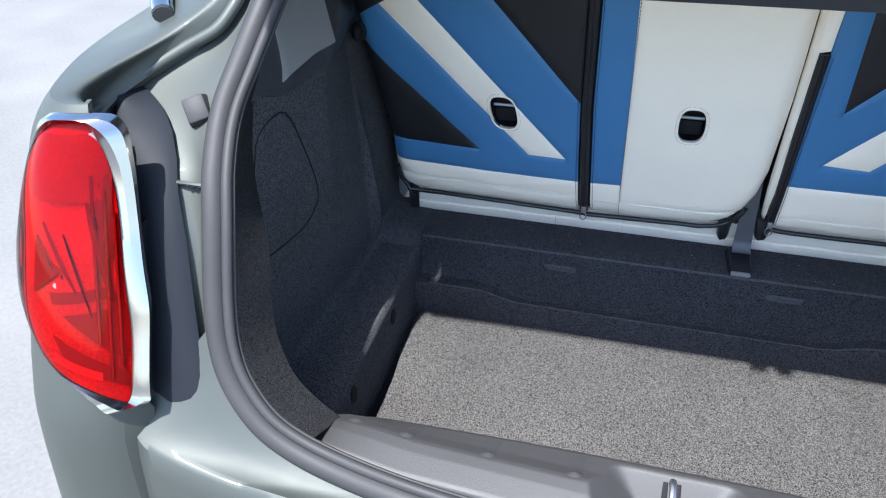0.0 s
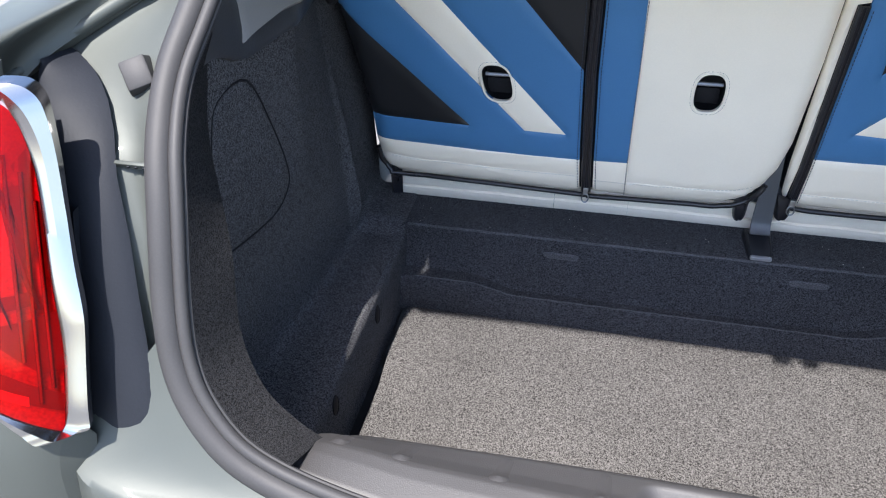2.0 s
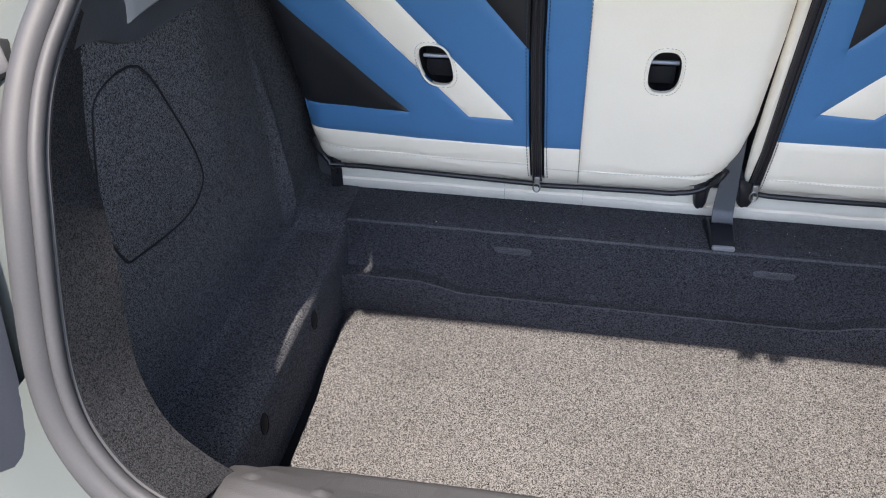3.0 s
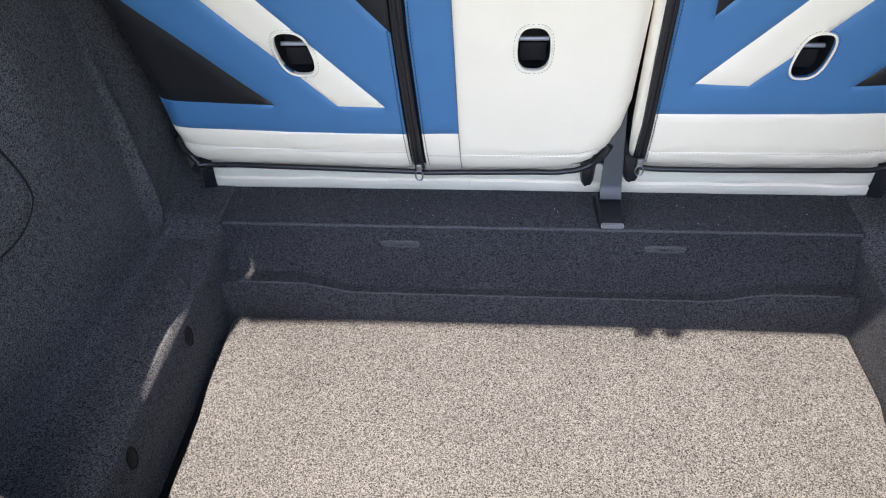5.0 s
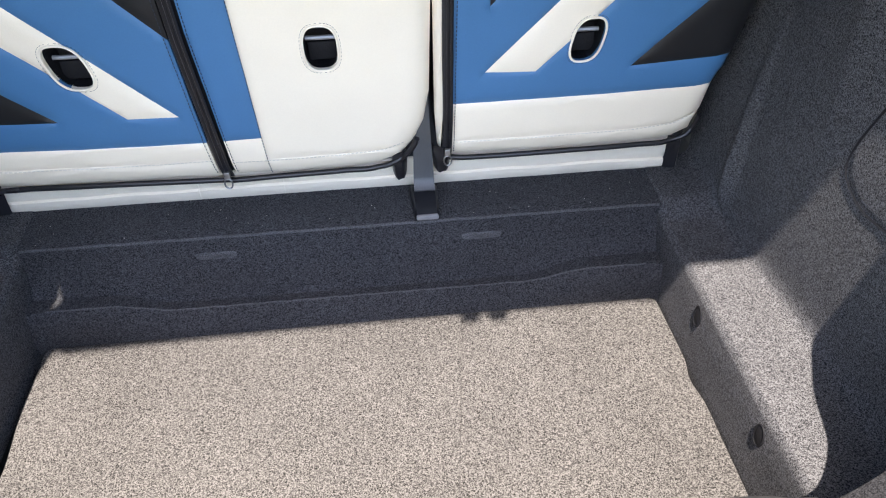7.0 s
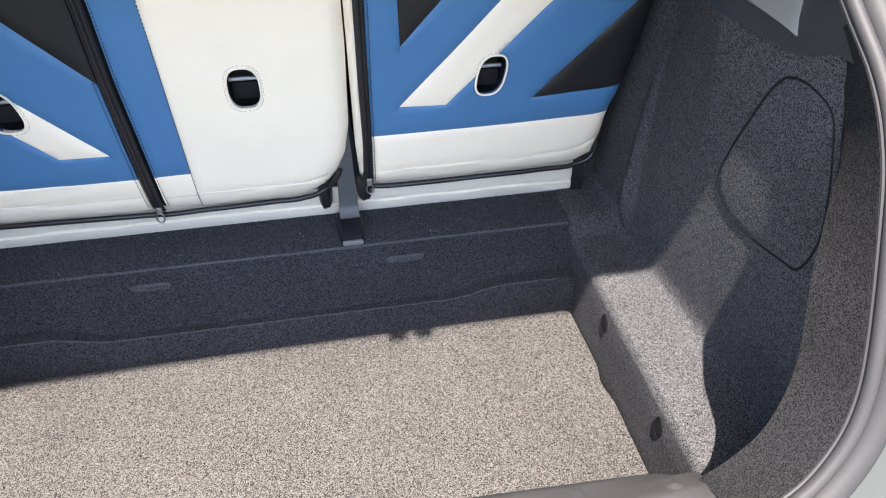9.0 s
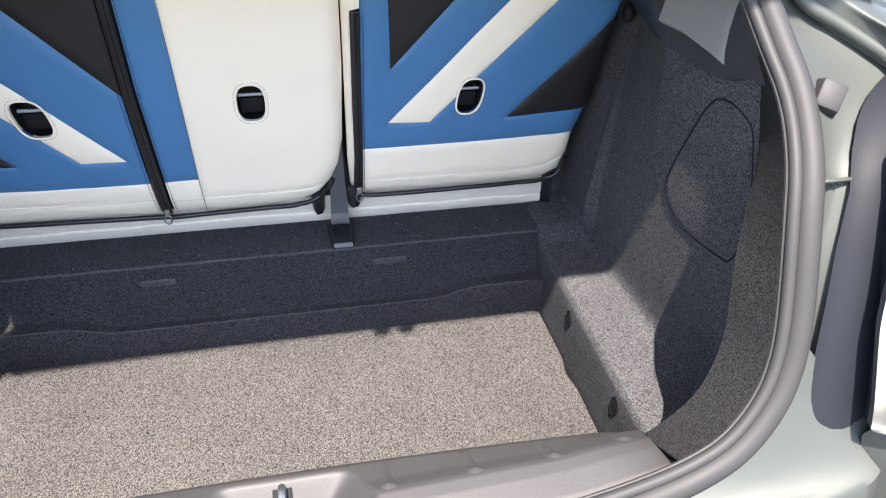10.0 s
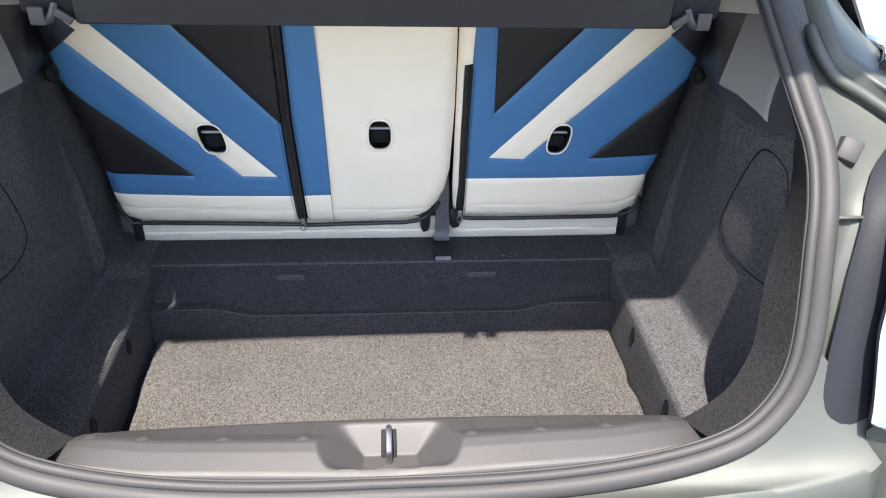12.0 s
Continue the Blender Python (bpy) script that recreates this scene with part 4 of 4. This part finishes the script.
def seat_back(outline, at, label, panels, holes, zips, seams, skirt, edge_line):
    seat = thing("rear_seat_back", at, label, "car seat", "rear seat backs")
    # padded body
    body = panel_mesh(outline, outline, -0.007, 0.004, 0.11, 0.016)
    shell = part("cushion", body, CLOTH, seat)
    made = []
    for name, mat, poly, text in panels:
        made.append((poly, part(name, panel_mesh(poly, outline), mat, seat, text)))
    for cx, cz, w, h, lean in holes:
        shape = hole_shape(cx, cz, w, h, lean)
        for poly, ob in made:
            xs, zs = [x for x, _ in poly], [z for _, z in poly]
            if min(xs) < cx + w and max(xs) > cx - w and min(zs) < cz + h and max(zs) > cz - h:
                cut_hole(ob, shape)
        cut_hole(shell, shape)
        deep = [q + Vector((0, 0.045, 0)) for q in hole_shape(cx, cz, w * 1.05, h * 1.02, lean)]
        mid = [q + Vector((0, 0.004, 0)) for q in hole_shape(cx, cz, w * 1.05, h * 1.02, lean)]
        c = sum(deep, Vector()) / len(deep)
        cup = part("anchor_cup", loft([mid, deep, [c.lerp(q, 0.02) for q in deep]], 0, True), PLASTIC, seat, "black anchor recess with a steel bar")
        part("bezel", tube([q + Vector((0, -0.0006, 0)) for q in hole_shape(cx, cz, w * 1.03, h * 1.02, lean)], 0.0016, 8, True), WHITE, cup)
        part("anchor_bar", tube([(cx - w * 0.46, seat_y(cz) + 0.020, cz + 0.006), (cx + w * 0.46, seat_y(cz) + 0.020, cz + 0.006)], 0.0030, 8), BRIGHT_LIP, cup)
        part("anchor_flap", box(cx - w * 0.42, cx + w * 0.42, seat_y(cz) + 0.026, seat_y(cz) + 0.032, cz - h * 0.42, cz - 0.002, 0.002), CLOTH, cup)
        ring = [(q.x, q.z) for q in hole_shape(cx, cz, w * 1.19, h * 1.13, lean, 40)]
        part("stitching", stitches(ring + ring[:1], outline, 0.0042, 0.0026, 0.0003, 0.00025), THREAD_D, cup)
    for line, tape in zips:
        z = part("zip", ribbon(line, outline, tape, 0.0012), ZIP_TAPE, seat, "black zip fastener")
        part("zip_teeth", tube(along(line, outline, 0.0028), 0.0022, 6), PIPING, z)
        for s in (-1, 1):
            part("zip_piping", tube(along([(x + s * tape * 0.42, q) for x, q in line], outline, 0.0016), 0.0022, 6), PIPING, z)
        x, q = line[-1]
        part("zip_slider", box(x - 0.0045, x + 0.0045, seat_y(q) - 0.009, seat_y(q) - 0.003, q + 0.002, q + 0.015, 0.0015), STEEL, z)
        ringz = [Vector((x + 0.0055 * math.cos(a), seat_y(q) - 0.008, q - 0.004 + 0.0085 * math.sin(a))) for a in [2 * math.pi * i / 14 for i in range(14)]]
        part("zip_pull", tube(ringz, 0.0013, 6, True), STEEL, z)
    for line, mat in seams:
        part("stitching", stitches(line, outline), mat, seat)
    side = -1 if at[0] < 0 else 1
    flap = loft([[Vector((side * (0.494 + 0.017 * t), 1.4935 - 0.012 * math.sin(math.pi * t) + 0.002 * math.sin(9 * t + 30 * z), z + 0.012 * t)) for t in (0, 0.2, 0.4, 0.6, 0.8, 1)] for z in (0.586, 0.595, 0.605, 0.62, 0.635, 0.65)], 0.003)
    part("corner_flap", flap, PIPING, seat, "black cloth flap at the lower corner")
    hem_line = [(q.x, q.y) for q in spline([(x, z - 0.002, 0) for x, z in edge_line], 6)]
    part("piping", tube(along(hem_line, outline, 0.0050), 0.0041, 10), PIPING, seat, "black piping along the lower edge")
    for a, b, z1 in skirt:
        rows = []
        for i in range(25):
            x = a + (b - a) * i / 24
            w = 0.0015 * noise.noise(Vector((x * 14, 0, 2.2)))
            rows.append([Vector((x, 1.496, z1)), Vector((x, 1.5000 + w, 0.620)), Vector((x, 1.5010 + w * 2, 0.608)), Vector((x, 1.5022 + w * 2, 0.602)), Vector((x, 1.5065 + w, 0.598 + w)), Vector((x, 1.5000 + w, 0.595 + w)), Vector((x, 1.5005 + w * 2, 0.586)), Vector((x, 1.508, 0.5765))])
        part("skirt", loft(rows, 0.003), WHITE, seat, "white leather skirt under the cushion")
    return seat


L_OUT = [(-0.56, 1.14), (-0.552, 1.0), (-0.546, 0.945), (-0.532, 0.83), (-0.523, 0.76), (-0.5255, 0.70), (-0.5225, 0.672), (-0.518, 0.650), (-0.497, 0.637), (-0.45, 0.632), (-0.17, 0.626), (-0.1, 0.626), (0.0, 0.6285), (0.05, 0.632), (0.085, 0.648), (0.106, 0.675), (0.118, 0.71), (0.126, 0.76), (0.1285, 0.9), (0.124, 1.14)]
ZL = [(-0.1745, 1.14), (-0.1745, 1.05), (-0.1755, 0.867), (-0.170, 0.70), (-0.167, 0.632)]
seat_back(
    L_OUT, (-0.2, 1.5, 0.577), "white, blue and black leather rear seat back, wide half, upright", [
        ("blue_panel", BLUE, [(-0.1815, 0.701), (-0.1835, 0.75), (-0.186, 0.867), (-0.4095, 1.14), (-0.538, 1.14), (-0.206, 0.749), (-0.2715, 0.751), (-0.5555, 1.072), (-0.5485, 0.950), (-0.359, 0.752), (-0.525, 0.759), (-0.5255, 0.711), (-0.35, 0.703)], "blue leather panel"),
        ("stripe_panel", WHITE, [(-0.206, 0.749), (-0.538, 1.14), (-0.56, 1.14), (-0.5555, 1.072), (-0.2715, 0.751)], "white leather diagonal stripe"),
        ("black_panel", BLACK, [(-0.359, 0.752), (-0.5485, 0.950), (-0.532, 0.83), (-0.525, 0.759)], "black leather triangle"),
        ("black_panel", BLACK, [(-0.186, 0.867), (-0.1845, 1.14), (-0.4095, 1.14)], "black leather triangle"),
        ("hem_panel", WHITE, [(-0.5255, 0.711), (-0.35, 0.703), (-0.1815, 0.701), (-0.180, 0.669), (-0.35, 0.670), (-0.45, 0.673), (-0.523, 0.681), (-0.5255, 0.70)], "white leather hem"),
        ("hem_edge", WHITE, [(-0.180, 0.669), (-0.178, 0.6275), (-0.45, 0.632), (-0.497, 0.637), (-0.518, 0.650), (-0.523, 0.681), (-0.45, 0.673), (-0.35, 0.670)], "white leather hem"),
        ("blue_panel", BLUE, [(-0.159, 0.7015), (-0.107, 0.703), (-0.109, 0.911), (-0.112, 1.053), (-0.115, 1.14), (-0.1635, 1.14), (-0.1635, 1.05), (-0.1645, 0.867)], "blue leather strip"),
        ("hem_edge", WHITE, [(-0.106, 0.663), (-0.105, 0.627), (0.0, 0.6285), (0.05, 0.632), (0.085, 0.648), (0.102, 0.671), (0.06, 0.666), (0.0, 0.664)], "white leather hem"),
        ("centre_panel", WHITE, [(-0.107, 0.703), (-0.106, 0.663), (0.0, 0.664), (0.06, 0.666), (0.102, 0.671), (0.106, 0.675), (0.118, 0.71), (0.126, 0.76), (0.1285, 0.9), (0.124, 1.14), (-0.115, 1.14), (-0.112, 1.053), (-0.109, 0.911)], "plain white leather centre panel"),
        ("hem_panel", WHITE, [(-0.159, 0.7015), (-0.107, 0.703), (-0.105, 0.627), (-0.156, 0.627)], "white leather hem"),
    ],
    [(-0.313, 0.8365, 0.046, 0.064, -0.15), (-0.0085, 0.844, 0.042, 0.064, 0.0)],
    [(ZL, 0.013)],
    [([(-0.50, 0.678), (-0.45, 0.672), (-0.35, 0.669), (-0.181, 0.668)], THREAD_W), ([(-0.157, 0.662), (-0.1, 0.662), (0.0, 0.664), (0.06, 0.668), (0.09, 0.678)], THREAD_W),
     ([(-0.1105, 1.1), (-0.1085, 0.911), (-0.1065, 0.703), (-0.1045, 0.63)], THREAD_D), ([(-0.1605, 1.1), (-0.161, 0.867), (-0.1555, 0.70), (-0.152, 0.64)], THREAD_D), ([(-0.189, 1.1), (-0.1895, 0.867), (-0.185, 0.70), (-0.181, 0.64)], THREAD_D)],
    [(-0.5, -0.2205, 0.636), (-0.2198, -0.0945, 0.632), (-0.0942, 0.118, 0.634)],
    [(-0.525, 0.69), (-0.5215, 0.662), (-0.508, 0.642), (-0.485, 0.6345), (-0.3, 0.629), (-0.172, 0.6255), (-0.162, 0.6245), (-0.1, 0.6255), (0.0, 0.628), (0.05, 0.631), (0.083, 0.645), (0.100, 0.664), (0.108, 0.68)])

R_OUT = [(0.127, 1.14), (0.131, 0.9), (0.134, 0.72), (0.138, 0.66), (0.147, 0.641), (0.20, 0.6385), (0.33, 0.639), (0.44, 0.641), (0.493, 0.646), (0.517, 0.662), (0.521, 0.69), (0.524, 0.745), (0.538, 0.80), (0.552, 0.98), (0.562, 1.14)]
ZR = [(0.1475, 0.985), (0.149, 0.85), (0.151, 0.72), (0.151, 0.648)]
seat_back(
    R_OUT, (0.33, 1.5, 0.577), "white, blue and black leather rear seat back, narrow half, upright", [
        ("blue_panel", BLUE, [(0.157, 0.741), (0.35, 0.742), (0.5235, 0.748), (0.537, 0.796), (0.395, 0.788), (0.5515, 0.971), (0.5605, 1.124), (0.2665, 0.788), (0.199, 0.791), (0.4955, 1.14), (0.408, 1.14), (0.2, 0.889), (0.187, 1.14), (0.155, 1.14), (0.155, 0.988), (0.156, 0.85)], "blue leather panel"),
        ("stripe_panel", WHITE, [(0.199, 0.791), (0.2665, 0.788), (0.5605, 1.124), (0.5615, 1.14), (0.4955, 1.14)], "white leather diagonal stripe"),
        ("black_panel", BLACK, [(0.395, 0.788), (0.537, 0.796), (0.5515, 0.971)], "black leather triangle"),
        ("black_panel", BLACK, [(0.2, 0.889), (0.408, 1.14), (0.187, 1.14)], "black leather triangle"),
        ("hem_panel", WHITE, [(0.157, 0.741), (0.35, 0.742), (0.5235, 0.748), (0.522, 0.70), (0.48, 0.681), (0.42, 0.674), (0.158, 0.672)], "white leather hem"),
        ("hem_edge", WHITE, [(0.158, 0.672), (0.42, 0.674), (0.48, 0.681), (0.522, 0.70), (0.521, 0.69), (0.517, 0.662), (0.493, 0.646), (0.44, 0.641), (0.33, 0.639), (0.158, 0.640)], "white leather hem"),
        ("edge_panel", WHITE, [(0.127, 1.14), (0.131, 0.9), (0.134, 0.72), (0.138, 0.66), (0.143, 0.648), (0.1445, 0.72), (0.142, 0.85), (0.1405, 0.985), (0.154, 0.989), (0.1545, 1.14)], "white leather edge strip"),
    ],
    [(0.3285, 0.834, 0.040, 0.064, 0.12)],
    [(ZR, 0.0115)],
    [([(0.162, 0.672), (0.3, 0.672), (0.42, 0.674), (0.48, 0.682), (0.512, 0.698)], THREAD_W), ([(0.159, 0.98), (0.1595, 0.85), (0.1605, 0.74), (0.161, 0.65)], THREAD_D)],
    [(0.1184, 0.494, 0.645)],
    [(0.151, 0.6405), (0.2, 0.6375), (0.33, 0.638), (0.44, 0.640), (0.490, 0.6445), (0.516, 0.661), (0.522, 0.69)])

# catch between the seats, and the folded cloth beside it
catch = thing("seat_catch", (0.117, 1.45, 0.577), "dark grey steel seat catch with a black plastic foot", "seat catch")
bar = [[Vector((0.1155 + s * w, y, z)) for s in (-1, -0.85, 0.85, 1)] for w, y, z in ((0.0105, 1.486, 0.74), (0.0125, 1.481, 0.68), (0.0140, 1.477, 0.64), (0.0150, 1.474, 0.612), (0.0152, 1.470, 0.602), (0.0155, 1.460, 0.594))]
part("strap", loft(bar, 0.004), BRACKET, catch, "dark grey steel strap")
rows = []
for k in range(9):
    t = k / 8
    y = 1.482 - 0.068 * t
    w = 0.0205 - 0.0035 * t
    h = table(t, ((0, 0.590), (0.15, 0.594), (0.85, 0.5865), (0.95, 0.584), (1, 0.579)))
    cx = 0.1145 + 0.001 * t
    rows.append([Vector((cx - w - 0.001, y, 0.576)), Vector((cx - w, y, h - 0.003)), Vector((cx - w + 0.003, y, h)), Vector((cx - w + 0.006, y, h - 0.001)), Vector((cx + w - 0.006, y, h - 0.001)), Vector((cx + w - 0.003, y, h)), Vector((cx + w, y, h - 0.003)), Vector((cx + w + 0.001, y, 0.576))])
bm = loft(rows, 0)
ends = [[v for v in bm.verts if abs(v.co.y - e) < 1e-5] for e in (1.482, 1.414)]
for end in ends:
    bm.faces.new(sorted(end, key=lambda v: math.atan2(v.co.z - 0.58, v.co.x - 0.115)))
foot = part("foot", bm, FOOT, catch, "black plastic foot")
# front edge coloured pale for the light that it catches
part("foot_edge", box(0.099, 0.132, 1.4105, 1.4175, 0.577, 0.585, 0.0028), BRIGHT_LIP, foot, "front lip of the foot, coloured bright like its lit edge")
for x, w, z0, z1, y in ((0.0815, 0.0125, 0.606, 0.654, 1.4885), (0.1435, 0.0145, 0.618, 0.662, 1.483)):
    rows = []
    for i in range(17):
        a = math.pi * (i / 16 * 1.3 - 0.15)
        row = []
        for k in range(12):
            t = k / 11
            close = math.sqrt(max(0.0, 1 - max(0, (t - 0.72) / 0.42) ** 2))
            crumple = 0.0014 * math.sin(5 * a + 4 * t) + 0.0012 * math.sin(9 * t + 2 * a)
            row.append(Vector((x + w * math.cos(a) * (1 - 0.2 * t) * close, y - (0.013 * math.sin(a) + crumple) * (0.35 + 0.65 * close), z1 + (z0 - z1) * t)))
        rows.append(row)
    lone("cloth_fold", loft(rows, 0.0025), PIPING, "crumpled glossy black cloth end of the seat cover", "cloth fold", "cover folds")

# release knobs at the seats' outer shoulders
for x, s in ((-0.548, -1), (0.553, 1)):
    knob = thing("release_knob", (x, 1.385, 0.97), "black seat release knob by the seat shoulder", "knob", "seat release knobs")
    bm = bmesh.new()
    bmesh.ops.create_uvsphere(bm, u_segments=16, v_segments=10, radius=1, matrix=Matrix.Translation((x, 1.388, 0.972)) @ Matrix.Diagonal((0.009, 0.012, 0.014, 1)))
    part("cap", bm, CLOTH, knob)
    part("collar", tube([(x + 0.009 * math.cos(a), 1.395, 0.972 + 0.0140 * math.sin(a)) for a in [2 * math.pi * i / 18 for i in range(18)]], 0.003, 6, True), CLOTH, knob)

# ---- parcel shelf ----
shelf = thing("parcel_shelf", (0, 1.2, 1.15), "black cloth covered parcel shelf over the boot", "parcel shelf")
rows = []
for i in range(21):
    u = -1 + i / 10
    rows.append([Vector((0.350 * u, 1.062, 1.145)), Vector((0.352 * u, 1.05 + 0.006 * abs(u) ** 6, 1.149)), Vector((0.352 * u, 1.048 + 0.006 * abs(u) ** 6, 1.185)), Vector((0.352 * u, 1.056, 1.192)), Vector((0.46 * u, 1.2, 1.192)), Vector((0.49 * u, 1.42, 1.185)), Vector((0.49 * u, 1.42, 1.152)), Vector((0.46 * u, 1.2, 1.152))])
part("board", loft(rows, 0, True), SHELF, shelf)
for s in (-1, 1):
    part("bracket", box(s * 0.383 - 0.030, s * 0.383 + 0.030, 1.058, 1.10, 1.158, 1.20, 0.004), CLOTH, shelf, "black shelf hanger bracket")
    part("hook", tube(spline([(s * 0.372, 1.056, 1.17), (s * 0.376, 1.05, 1.158), (s * 0.384, 1.054, 1.15), (s * 0.392, 1.062, 1.156)], 4), 0.0045, 8), PLASTIC, shelf)
    part("tab", box(s * 0.393 - 0.009, s * 0.393 + 0.009, 1.049, 1.055, 1.146, 1.167, 0.002), RUBBER, shelf, "grey plastic tab")
    part("cord_end", box(-0.011, 0.011, -0.003, 0.003, -0.005, 0.005, 0.002, pose(s * 0.363, 1.05, 1.157, 0, -s * 35, 0)), RUBBER, shelf, "grey cord end")

# ---- lint on the carpet ----
rnd = random.Random(5)
bm = bmesh.new()
spots = [(rnd.uniform(-0.45, 0.45), rnd.uniform(1.418, 1.475), 0.5775) for _ in range(34)] + [(rnd.uniform(0.485, 0.54), rnd.uniform(1.3, 1.38), 0.5585) for _ in range(5)] + [(rnd.uniform(-0.54, -0.485), rnd.uniform(1.25, 1.38), 0.5585) for _ in range(7)]
for x, y, z in spots:
    r = rnd.uniform(0.0004, 0.0008)
    a = rnd.uniform(0, 6.28)
    vs = [bm.verts.new((x + r * math.cos(a + k * 2.1) * (1.6 if k == 0 else 1), y + r * math.sin(a + k * 2.1), z)) for k in range(3)]
    tip = bm.verts.new((x, y, z + r * 1.2))
    bm.faces.new(vs)
    for k in range(3):
        bm.faces.new((vs[k], vs[(k + 1) % 3], tip))
lone("lint", bm, THREAD_W, "white lint flecks on the dark carpet", "lint", kind="stuff")
